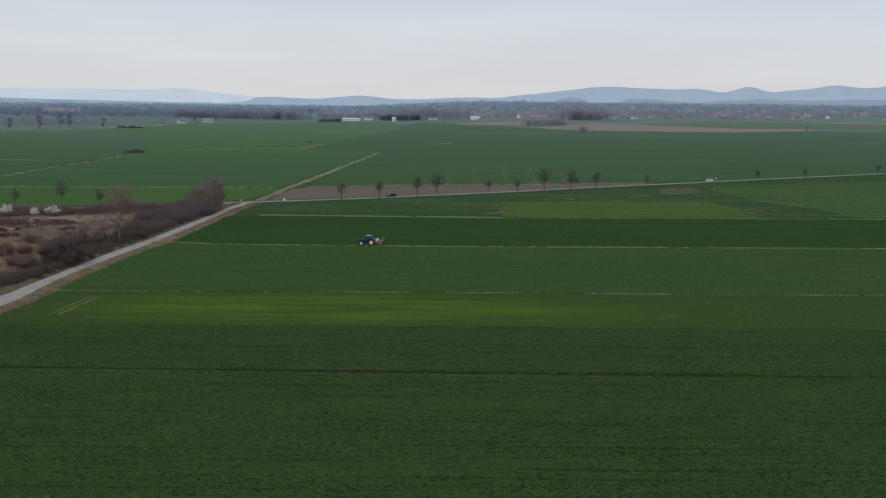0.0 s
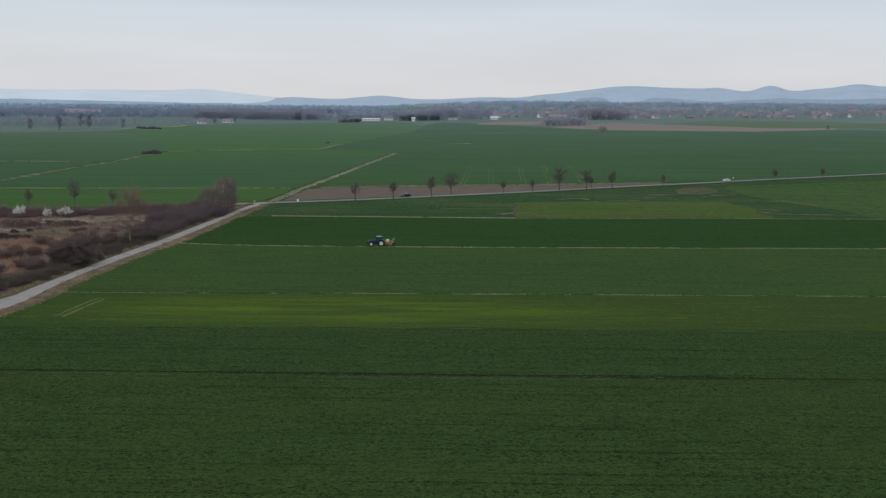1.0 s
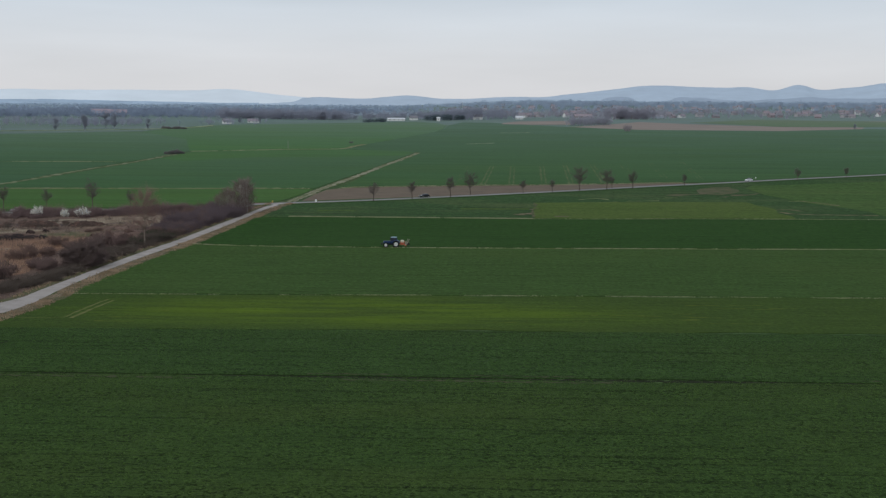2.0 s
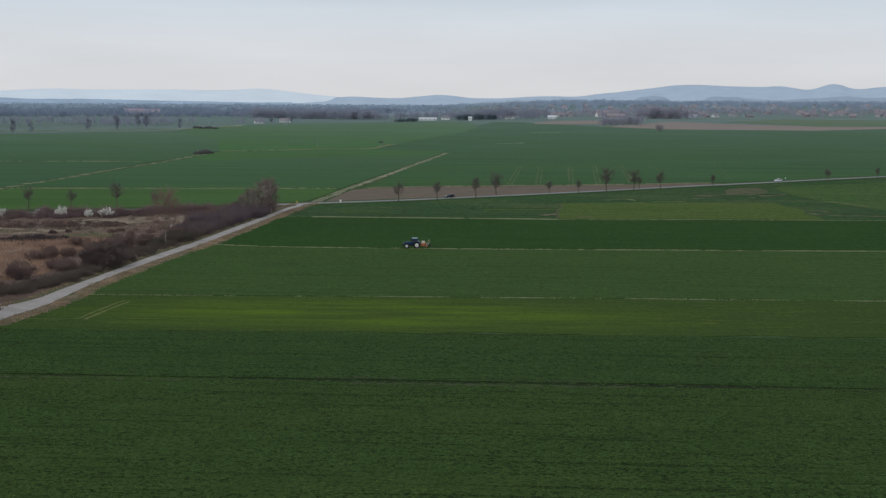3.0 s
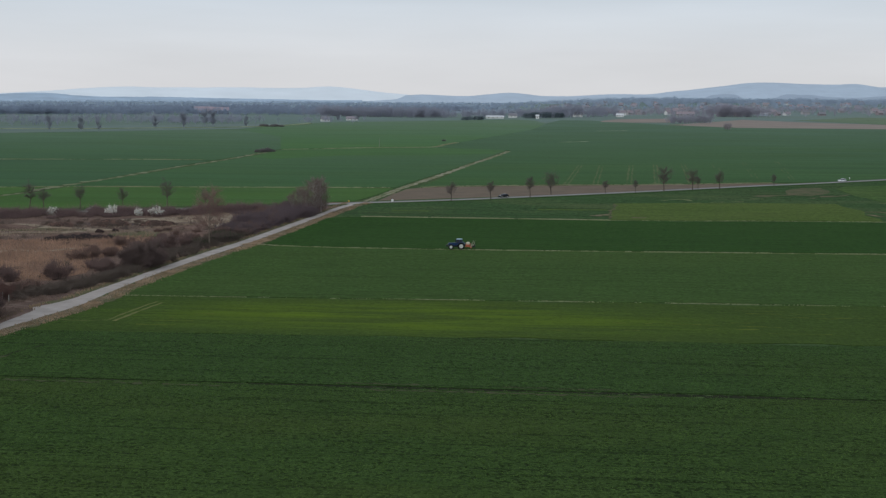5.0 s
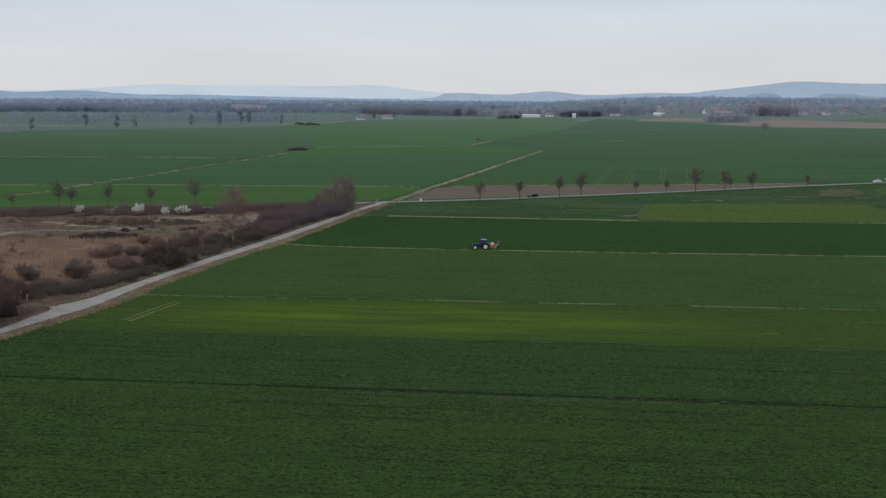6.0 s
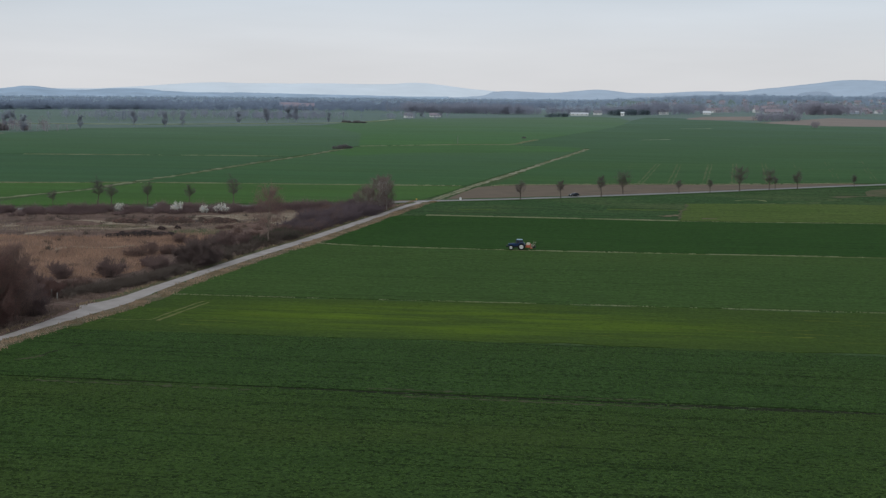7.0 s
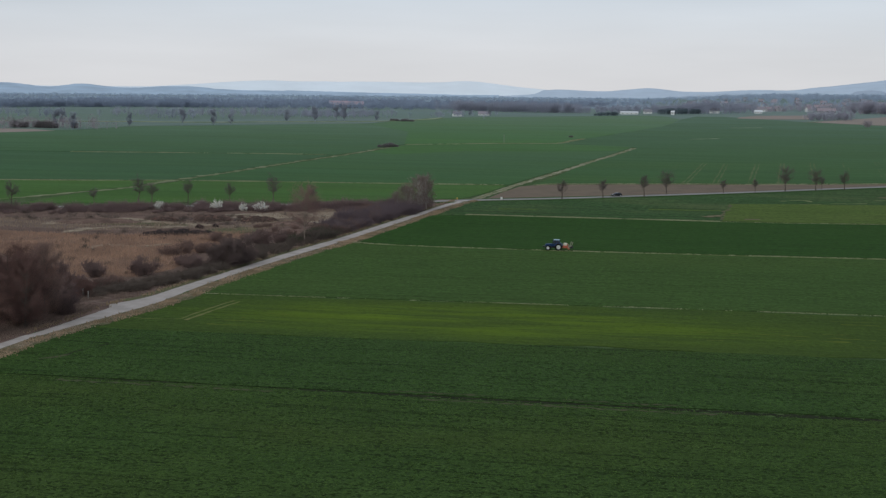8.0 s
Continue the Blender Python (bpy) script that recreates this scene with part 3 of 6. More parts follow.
ribbon("dirt_path", [(-95, 293.5), (-99, 296), (-103, 298)], 1.2, DRY_GRASS, 0.14, "short pale earthen path off the farm road", 0.9, 1.0, 0.3, "path", 0, 5.0, 0.2)
RUT = earthy("dirt_rut", (0.275, 0.262, 0.185), (0.165, 0.172, 0.105), (0.31, 0.285, 0.21), 0.06, 0.4)
TRACK_GRASS = earthy("track_grass", (0.105, 0.135, 0.060), (0.075, 0.115, 0.045), (0.15, 0.15, 0.08), 0.08, 0.5)
NORTH_TRACK = [(-71, 566), (-69.5, 610), (-67.5, 655), (-63.8, 713), (-59, 800), (-57.5, 840), (-53.5, 900), (-48.9, 985), (-46.5, 1040)]
ribbon("grass_margin", NORTH_TRACK, 1.7, TRACK, 0.35, "dry grassy strip of a field track", 3.2, 2.0, 0.12, "margin", 0, 7.0, 0.3)
ribbon("grass_margin", NORTH_TRACK, 3.2, TRACK_GRASS, 0.33, "grassy strip of a field track", 1.8, 3.0, 0.09, "margin")
for s in (-1.1, 1.1):
    ribbon("dirt_track", [(x + s, y) for x, y in NORTH_TRACK], 0.8, RUT, 0.37, "pale wheel rut of a dirt field track", 1.3, 2.0, 0.13, "track", 0, 4.0 + s, 0.38)
for k, (line, w) in enumerate((([(-62.5, 735), (-60, 780), (-58.2, 830)], 1.6), ([(-56.5, 862), (-54.5, 890), (-53, 915)], 1.4), ([(-66, 670), (-64.5, 700)], 1.2))):
    ribbon("bare_patch", line, w, RUT, 0.39, "bare pale earth on the field track", 2.4, 2.0, 0.1, "bare patch", 0, 4.0 + 3 * k)
ribbon("dirt_track", [(-245, 480), (-226.7, 544), (-216, 582), (-216.5, 624), (-215, 657), (-212.5, 700), (-212.5, 745), (-209.5, 820), (-206.5, 915), (-207, 960), (-205, 985)], 2.2, PALE_TRACK, 0.36, "pale dirt field track past a thicket", 4.2, 1.5, 0.16, "track", 0, 6.0, 0.15)
field("ploughed_strip", [(-67.6, 573), (-67.3, 600), (-65.5, 640), (-60, 652), (-44.7, 660), (-9.3, 673.5), (29, 684), (60, 696), (96, 711), (104, 710), (79, 688), (51, 663), (26, 640), (-9, 611)], SOIL, 0.12, "bare brown ploughed soil beside the country road")
field("bare_patch", [(95, 633), (97, 660), (106, 679), (116, 682), (115, 655), (104, 626)], THIN_EARTH, 0.2, "bare brown earth patch in the rough field", 2.0, 2.0, "bare patch")
for k, (line, w) in enumerate((([(80, 622), (90, 628), (100, 640)], 5.0), ([(100, 615), (112, 628), (120, 640)], 4.0))):
    ribbon("bare_patch", line, w, THIN_EARTH, 0.22 + 0.01 * k, "thin brown earth patch in the rough field", w * 1.2, 1.5, 0.09, "bare patch", 0, 2.0 + 4 * k, 0.3)
for k, line in enumerate(([(110.1, 548.5), (116.7, 550.1), (119.3, 543.2)], [(110.7, 537.9), (113.7, 531.7), (121.7, 528.5), (133.8, 528.1), (143.0, 527.6)], [(130.0, 596.0), (134.5, 585.0), (140.0, 572.0)], [(40.0, 592.0), (49.2, 599.7), (53.1, 591.3)], [(59.3, 586.4), (72.7, 591.7)], [(48.0, 578.7), (55.8, 582.9)], [(76.5, 607.6), (82.2, 608.6)], [(124.5, 591.9), (129.5, 595.7)])):
    ribbon("pale_scrape", line, 1.3 if k < 3 else 0.6, VERGE if k < 3 else MARGIN, 0.27 + 0.006 * k, "pale scraped streak in the rough field", 1.6, 0.8, 0.3, "bare patch", 0, 3.0 + 4 * k, 0.42)

# fields north of the roads
for k, line in enumerate(([(13, 1574), (28, 1583), (44, 1595)], [(-16, 1225), (-5, 1239), (6, 1251)])):
    ribbon("pale_scrape", line, 1.5, TALL_GRASS, 0.7, "pale thin streak in the wide cereal field", 2.4, 2.0, 0.1, "bare patch", 0, 3.0 + 4 * k, 0.3)
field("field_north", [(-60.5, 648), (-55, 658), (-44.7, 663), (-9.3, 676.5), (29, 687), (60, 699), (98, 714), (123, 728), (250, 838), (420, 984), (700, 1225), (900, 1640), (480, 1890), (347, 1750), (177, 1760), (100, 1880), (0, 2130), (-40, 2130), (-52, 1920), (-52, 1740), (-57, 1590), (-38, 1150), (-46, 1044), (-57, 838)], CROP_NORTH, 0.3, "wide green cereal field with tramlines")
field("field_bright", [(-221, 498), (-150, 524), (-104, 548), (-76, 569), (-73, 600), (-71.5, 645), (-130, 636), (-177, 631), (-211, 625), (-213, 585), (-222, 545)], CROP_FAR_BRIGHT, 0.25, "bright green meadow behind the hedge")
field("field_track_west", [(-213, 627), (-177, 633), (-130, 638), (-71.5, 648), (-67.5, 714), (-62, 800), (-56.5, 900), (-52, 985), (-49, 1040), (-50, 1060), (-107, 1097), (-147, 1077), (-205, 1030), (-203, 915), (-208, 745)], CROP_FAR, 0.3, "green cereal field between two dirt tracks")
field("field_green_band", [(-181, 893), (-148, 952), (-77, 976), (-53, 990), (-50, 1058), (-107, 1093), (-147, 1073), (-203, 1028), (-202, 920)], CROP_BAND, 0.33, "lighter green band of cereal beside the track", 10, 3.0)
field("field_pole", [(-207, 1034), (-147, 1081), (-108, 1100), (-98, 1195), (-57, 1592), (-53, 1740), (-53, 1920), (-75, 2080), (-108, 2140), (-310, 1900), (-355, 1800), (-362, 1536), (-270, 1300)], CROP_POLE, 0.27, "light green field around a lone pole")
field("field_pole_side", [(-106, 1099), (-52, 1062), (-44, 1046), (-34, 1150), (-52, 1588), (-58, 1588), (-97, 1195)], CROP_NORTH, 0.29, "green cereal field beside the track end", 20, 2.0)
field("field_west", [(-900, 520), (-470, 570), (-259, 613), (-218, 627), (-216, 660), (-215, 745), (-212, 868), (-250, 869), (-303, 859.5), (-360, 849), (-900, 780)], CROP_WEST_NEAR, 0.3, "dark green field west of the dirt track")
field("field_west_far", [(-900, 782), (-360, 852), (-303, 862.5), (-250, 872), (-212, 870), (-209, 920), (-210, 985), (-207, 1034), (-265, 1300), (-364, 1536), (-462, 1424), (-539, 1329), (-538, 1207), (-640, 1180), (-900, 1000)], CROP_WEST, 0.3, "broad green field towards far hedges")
field("field_hedges", [(-541, 1210), (-541, 1331), (-464, 1427), (-364, 1540), (-357, 1800), (-425, 1740), (-620, 1560), (-900, 1400), (-900, 1010)], CROP_HEDGES, 0.28, "green field among far hedges, blue haze in its colour")
field("field_west_bright", [(-700, 330), (-420, 416), (-300, 464), (-236, 492), (-228, 545), (-219, 582), (-219, 624), (-259, 610), (-470, 567), (-700, 530)], CROP_FAR_BRIGHT, 0.25, "bright green meadow along the country road")
field("brown_field", [(101, 1885), (177, 1768), (347, 1758), (474, 1893), (500, 1993), (390, 1976), (294, 2105), (228, 2260), (150, 2010)], SOIL_FAR, 0.25, "bare brown field before the village")
field("brown_field", [(17, 2030), (20, 2110), (42, 2223), (122, 2300), (112, 2030), (62, 2005)], SOIL_FAR, 0.5, "small bare brown field before the village")
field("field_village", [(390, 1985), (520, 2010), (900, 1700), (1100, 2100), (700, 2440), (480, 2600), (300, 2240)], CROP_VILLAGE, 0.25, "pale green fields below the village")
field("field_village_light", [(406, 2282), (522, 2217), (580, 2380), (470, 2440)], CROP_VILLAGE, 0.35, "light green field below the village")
field("brown_field", [(608, 2440), (735, 2380), (1000, 2300), (1000, 2360), (700, 2490)], SOIL_FAR, 0.35, "pale brown field strip before the village")
field("brown_field", [(-565, 1124), (-543, 1179), (-579, 1211), (-760, 1230), (-760, 1130)], SOIL_FAR, 0.4, "bare brown field corner beside a thicket")
margin([(-330, 597), (-259, 612), (-213, 626), (-177, 632), (-130, 637), (-74, 646.5)], 3600, 0.2, 0.5, 0.24, 0.6, "pale dry grass margin between green fields", 11, 0.4, 0.04)
margin([(-205, 1032), (-147, 1079), (-108, 1098), (-103, 1150), (-98.5, 1196)], 2200, 0.2, 0.55, 0.35, 0.8, "thin pale grass margin between green fields", 12, 0.25, 0.03)
margin([(-370, 848), (-356, 850), (-303, 860.5), (-250, 870), (-215, 872)], 1500, 0.2, 0.5, 0.3, 0.8, "thin pale grass margin between green fields", 13, 0.4, 0.03)
margin([(-60, 650), (-54, 657.5), (-44.7, 661.5), (-9.3, 675), (29, 685.5), (60, 697.5), (97, 712.5)], 3200, 0.15, 0.45, 0.2, 0.5, "pale dry grass margin above the ploughed strip", 14, 0.3)
ribbon("grass_margin", [(-900, 1370), (-641, 1452), (-541, 1476), (-460, 1540), (-381, 1602), (-345, 1700), (-340, 1815)], 7.0, TALL_GRASS, 1.6, "pale dry grass band along far hedges", 5.0, 10.0, 0.02, "margin", 0, 3.0, 0.15)
ribbon("pale_scrape", [(99, 1866), (108, 1884), (117, 1903)], 8.0, PALE_TRACK, 0.8, "pale dry end of the bare field", 3.0, 6.0, 0.05, "bare patch")

WHEEL = earthy("pressed_crop", (0.165, 0.160, 0.068), (0.105, 0.125, 0.040), (0.19, 0.175, 0.09), 0.2, 0.9)
# tramlines: pairs of pale wheel marks in the north field
TRAM = earthy("thin_crop", (0.125, 0.150, 0.072), (0.080, 0.118, 0.048), (0.06, 0.10, 0.04), 0.03, 0.5)
for k, (x0, y0, x1, y1) in enumerate(((-12, 685, -7, 850), (1.8, 680, 6.0, 856), (15.1, 686, 17.9, 858), (30.5, 694, 34.9, 864), (43.4, 697, 48.8, 874), (59.5, 704, 65.5, 888), (76, 713, 84, 900), (92, 724, 103, 915), (110, 738, 124, 930))):
    for s in (-1.0, 1.0):
        ribbon("tramline", [(x0 + s, y0), ((x0 + x1) / 2 + s, (y0 + y1) / 2), (x1 + s, y1)], 0.7 if 0 < k < 6 else 0.3, TRAM, 0.33, "faint pale wheel mark through the crop", 0.6, 6.0, 0.06, "tramline", 0, 3.0 + k * 2.1 + s, 0.3 if 0 < k < 6 else 0.45)
for k, line in enumerate(([(-72.9, 274.0), (-72.2, 285.5), (-71.1, 297.5)], [(-71.4, 272.6), (-70.7, 284.0), (-69.6, 296.5)])):
    ribbon("wheel_mark", line, 0.55, WHEEL, 0.2, "straight wheel mark pressed into the yellow strip", 0.45, 1.5, 0.3, "wheel mark", 0, 3.0 + 5 * k, 0.12)
ribbon("wheel_mark", [(-81.5, 272.6), (-77.2, 272.2), (-72.8, 273.6)], 0.4, WHEEL, 0.2, "faint wheel mark at the field edge", 0.4, 1.5, 0.3, "wheel mark", 0, 9.0, 0.4)
THIN_EDGE = earthy("thin_crop_edge", (0.074, 0.076, 0.042), (0.046, 0.066, 0.028), (0.095, 0.088, 0.055), 0.5, 1.6)
ribbon("bare_edge", [(-86, 217.2), (0, 217.0), (90, 216.9), (240, 216.5)], 0.5, THIN_EDGE, 0.236, "thin worn crop along the furrow edge", 1.5, 0.5, 0.7, "margin", 0, 3.0, 0.5)
ribbon("bare_edge", [(-80, 221.6), (0, 221.3), (90, 221.0), (240, 220.4)], 0.3, THIN_EDGE, 0.236, "thin worn crop along the furrow edge", 1.2, 0.5, 0.7, "margin", 0, 8.0, 0.54)
ribbon("bare_edge", [(-79.5, 231.5), (-78, 233.5), (-76.8, 236)], 0.9, THIN_EDGE, 0.235, "bare turning patch at the field corner", 0.9, 1.0, 0.3, "margin")
ribbon("wheel_mark", [(-77.2, 235), (-76.2, 241), (-74.6, 246)], 0.5, DARK_SOIL, 0.235, "dark wheel mark at the field corner", 0.4, 1.0, 0.3, "wheel mark", 0, 4.0, 0.2)
ribbon("worn_corner", [(-79.0, 406), (-77.4, 414), (-76.8, 424)], 3.8, CORNER_EARTH, 0.31, "orange-brown bare earth at the field corner", 1.5, 2.0, 0.2, "verge")

# --- wasteland west of the farm road ---
ribbon("waste_verge", [(x - 4.0, y) for x, y in ROAD_LEFT[1:]], 8.0, WASTE, 0.09, "scrubby brown verge west of the farm road", 2.0, 3.0, 0.1, "verge")
field("waste_ground", [(-98, 120), (-90, 300), (-86, 380), (-80, 480), (-78, 548), (-100, 536), (-150, 507), (-221, 476), (-300, 440), (-300, 120)], WASTE, 0.04, "brown scrubby wasteland with dry grass", 8, 2.0, "wasteland")
field("pale_grass", [(-200, 424), (-164, 419), (-147, 428), (-118, 436), (-112, 447), (-123, 452), (-150, 448), (-180, 446), (-205, 440)], DRY_GRASS, 0.09, "trampled pale dry grass in the wasteland", 5, 3.0, "grass")
field("pale_grass", [(-112, 447), (-96, 466), (-98, 500), (-108, 506), (-122, 490), (-120, 470)], DRY_GRASS, 0.10, "trampled pale dry grass in the wasteland", 5, 3.0, "grass")
field("reed_bed", [(-182, 412), (-156, 406), (-138, 410), (-112, 430), (-107, 400), (-108, 377), (-101, 340), (-104, 326), (-116, 322), (-135, 340), (-155, 358), (-190, 380)], REED, 0.07, "orange-brown dry reed bed in the wasteland", 5, 2.0, "reeds")


PALE_EARTH = earthy("pale_trampled", (0.34, 0.285, 0.215), (0.235, 0.185, 0.135), (0.15, 0.125, 0.085), 0.25, 0.9)
for k, (line, w) in enumerate((([(-177.1, 428.6), (-176.3, 443.9), (-169.0, 444.1), (-163.1, 451.8), (-150.1, 447.7), (-136.9, 442.1), (-129.2, 440.6)], 4.5), ([(-162.7, 408.4), (-160.0, 421.0), (-155.0, 429.5), (-144.8, 430.7), (-133.4, 437.6)], 3.6), ([(-137.6, 475.8), (-132.1, 479.6), (-125.8, 483.7), (-113.4, 487.3)], 4.0), ([(-137.8, 373.8), (-137.6, 383.5), (-128.9, 381.7), (-121.1, 389.5)], 2.5))):
    ribbon("trampled_path", line, w, PALE_EARTH, 0.3, "pale trampled streak of dry grass in the wasteland", w * 0.9, 1.5, 0.16, "path", 0, 3.0 + 5 * k, 0.22)
field("pale_grass", [(-103.5, 457.4), (-112.9, 491.9), (-104.1, 503.7), (-95.0, 471.7), (-96.5, 461.4)], PALE_EARTH, 0.22, "trampled pale dry grass beside the hedge", 4, 3.0, "grass")
field("pale_grass", [(-138.0, 465.5), (-121.0, 489.5), (-100.4, 499.7), (-94.5, 470.4), (-111.0, 473.9), (-122.3, 462.0), (-132.5, 454.4)], PALE_EARTH, 0.24, "trampled pale dry grass below the hedge", 4, 3.0, "grass")
field("brush_litter", [(-148.1, 456.2), (-142.5, 466.0), (-129.2, 465.7), (-122.1, 455.9), (-125.0, 443.7), (-136.3, 449.8)], earthy("brush_litter", (0.095, 0.066, 0.060), (0.060, 0.044, 0.042), (0.15, 0.11, 0.09), 0.3, 1.2), 0.26, "dark reddish litter of cut brush", 3, 3.0, "litter")


def inside(x, y, poly):
    hit = False
    for (x0, y0), (x1, y1) in zip(poly, poly[1:] + poly[:1]):
        if (y0 > y) != (y1 > y) and x < (x1 - x0) * (y - y0) / (y1 - y0) + x0:
            hit = not hit
    return hit


def blades(name, poly, n, h0, h1, width, mat, label, category, seed, clump=0.05, base=0.05):
    """Loose stalks scattered over a polygon, thicker in clumps."""
    rng = np.random.default_rng(seed)
    xs, ys = [p[0] for p in poly], [p[1] for p in poly]
    out = []
    while len(out) < n:
        x, y = rng.uniform(min(xs), max(xs)), rng.uniform(min(ys), max(ys))
        if not inside(x, y, poly):
            continue
        d = noise.noise(Vector((x * clump, y * clump, seed))) * 0.5 + 0.5
        if rng.random() > d * 1.6 - 0.2:
            continue
        h = rng.uniform(h0, h1) * (0.6 + 0.8 * d)
        a = rng.uniform(0, math.pi)
        dx, dy = width * math.cos(a), width * math.sin(a)
        lx, ly = rng.normal(0, 0.25, 2) * h
        out.append(((x - dx, y - dy, base), (x + dx, y + dy, base), (x + lx, y + ly, base + h)))
    return tagged(triangles(name, out, mat), label, category, kind="stuff")


blades("reeds", [(-182, 412), (-156, 405), (-138, 409), (-112, 430), (-107, 400), (-108, 377), (-101, 340), (-104, 326), (-116, 322), (-135, 340), (-155, 358), (-190, 380)],
       24000, 0.35, 1.05, 0.055, twiggy("reed_stalk", (0.310, 0.198, 0.140), (0.215, 0.140, 0.104), 0.7, 0.9, 0.95, 0.10), "dense orange-brown dry reed stalks", "reeds", 11)
blades("dry_weeds", [(-101, 250), (-101, 286), (-93, 296), (-90, 310), (-86, 380), (-81, 470), (-80, 530), (-100, 532), (-150, 503), (-215, 470), (-280, 420), (-280, 330), (-150, 300)],
       38000, 0.25, 0.75, 0.06, twiggy("weed_stalk", (0.205, 0.150, 0.118), (0.115, 0.082, 0.068), 0.7, 0.9, 0.95, 0.12), "tangled brown dry weeds and grass", "weeds", 12, 0.09)
blades("dry_weeds", [(-93, 244), (-92.6, 268), (-92.3, 280), (-94, 285), (-103, 288), (-104, 302), (-96, 303), (-91.5, 296), (-98, 292), (-103, 262), (-103, 244)], 6500, 0.12, 0.45, 0.06, twiggy("weed_short", (0.190, 0.140, 0.112), (0.105, 0.078, 0.064), 0.7, 0.9, 0.95, 0.12), "short tangled brown weeds beside the turn-off", "weeds", 17, 0.12)
STRAW = twiggy("straw_stalk", (0.265, 0.208, 0.155), (0.165, 0.124, 0.096), 0.6, 0.9, 0.95, 0.13)
blades("straw_grass", [(-205, 424), (-160, 416), (-140, 424), (-112, 432), (-104, 448), (-123, 456), (-150, 452), (-205, 446)], 5000, 0.25, 0.7, 0.09, STRAW, "pale tussocks of dry straw-coloured grass", "grass", 13, 0.13)
blades("straw_grass", [(-116, 445), (-92, 462), (-94, 502), (-110, 508), (-126, 488)], 3500, 0.25, 0.7, 0.09, STRAW, "pale tussocks of dry straw-coloured grass", "grass", 14, 0.13)
blades("verge_grass", [(b + 0.3, y) for y, a, b in ROAD_EDGES[2:-1]] + [(b + 3.8, y) for y, a, b in ROAD_EDGES[-2:1:-1]], 7000, 0.06, 0.2, 0.07, STRAW, "short dry grass tussocks on the road verge", "grass", 15, 0.16)


blades("furrow_grass", [(-86, 219.2), (0, 219.6), (90, 219.8), (200, 219.9), (200, 222.3), (90, 221.9), (0, 221.7), (-86, 221.3)], 9000, 0.05, 0.16, 0.12, twiggy("furrow_leaf", (0.022, 0.040, 0.014), (0.022, 0.040, 0.014), 0.8), "rough dark grass along the furrow", "grass", 16, 0.4)


# --- bare trees and shrubs ---
def tube(tri, pts, radii, sides=5):
    rings = []
    for i, p in enumerate(pts):
        d = pts[min(i + 1, len(pts) - 1)] - pts[max(i - 1, 0)]
        d = d / (np.linalg.norm(d) + 1e-9)
        u = np.cross(d, (0.3, 0.9, 0.1))
        u /= np.linalg.norm(u)
        v = np.cross(d, u)
        rings.append([p + radii[i] * (math.cos(a) * u + math.sin(a) * v) for a in np.linspace(0, 2 * math.pi, sides, endpoint=False)])
    for r0, r1 in zip(rings, rings[1:]):
        for j in range(sides):
            k = (j + 1) % sides
            tri.append((r0[j], r0[k], r1[k]))
            tri.append((r0[j], r1[k], r1[j]))


def bent(rng, a, b, n, wobble):
    pts = [a + (b - a) * s for s in np.linspace(0, 1, n + 1)]
    size = np.linalg.norm(b - a) * wobble
    return [p if i in (0,) else p + rng.normal(0, size, 3) for i, p in enumerate(pts)]


def twigs_along(rng, tri, pts, n, length, width, outward, droop=0.0):
    for _ in range(n):
        k = rng.integers(0, len(pts) - 1)
        s = rng.random()
        p = pts[k] * (1 - s) + pts[k + 1] * s
        d = rng.normal(0, 1, 3) + outward * 0.8 + np.array((0, 0, 0.55 - droop))
        d /= np.linalg.norm(d)
        q = p + d * length * rng.uniform(0.5, 1.2)
        w = np.cross(d, rng.normal(0, 1, 3))
        w *= width / (np.linalg.norm(w) + 1e-9)
        tri.append((p - w, p + w, q))


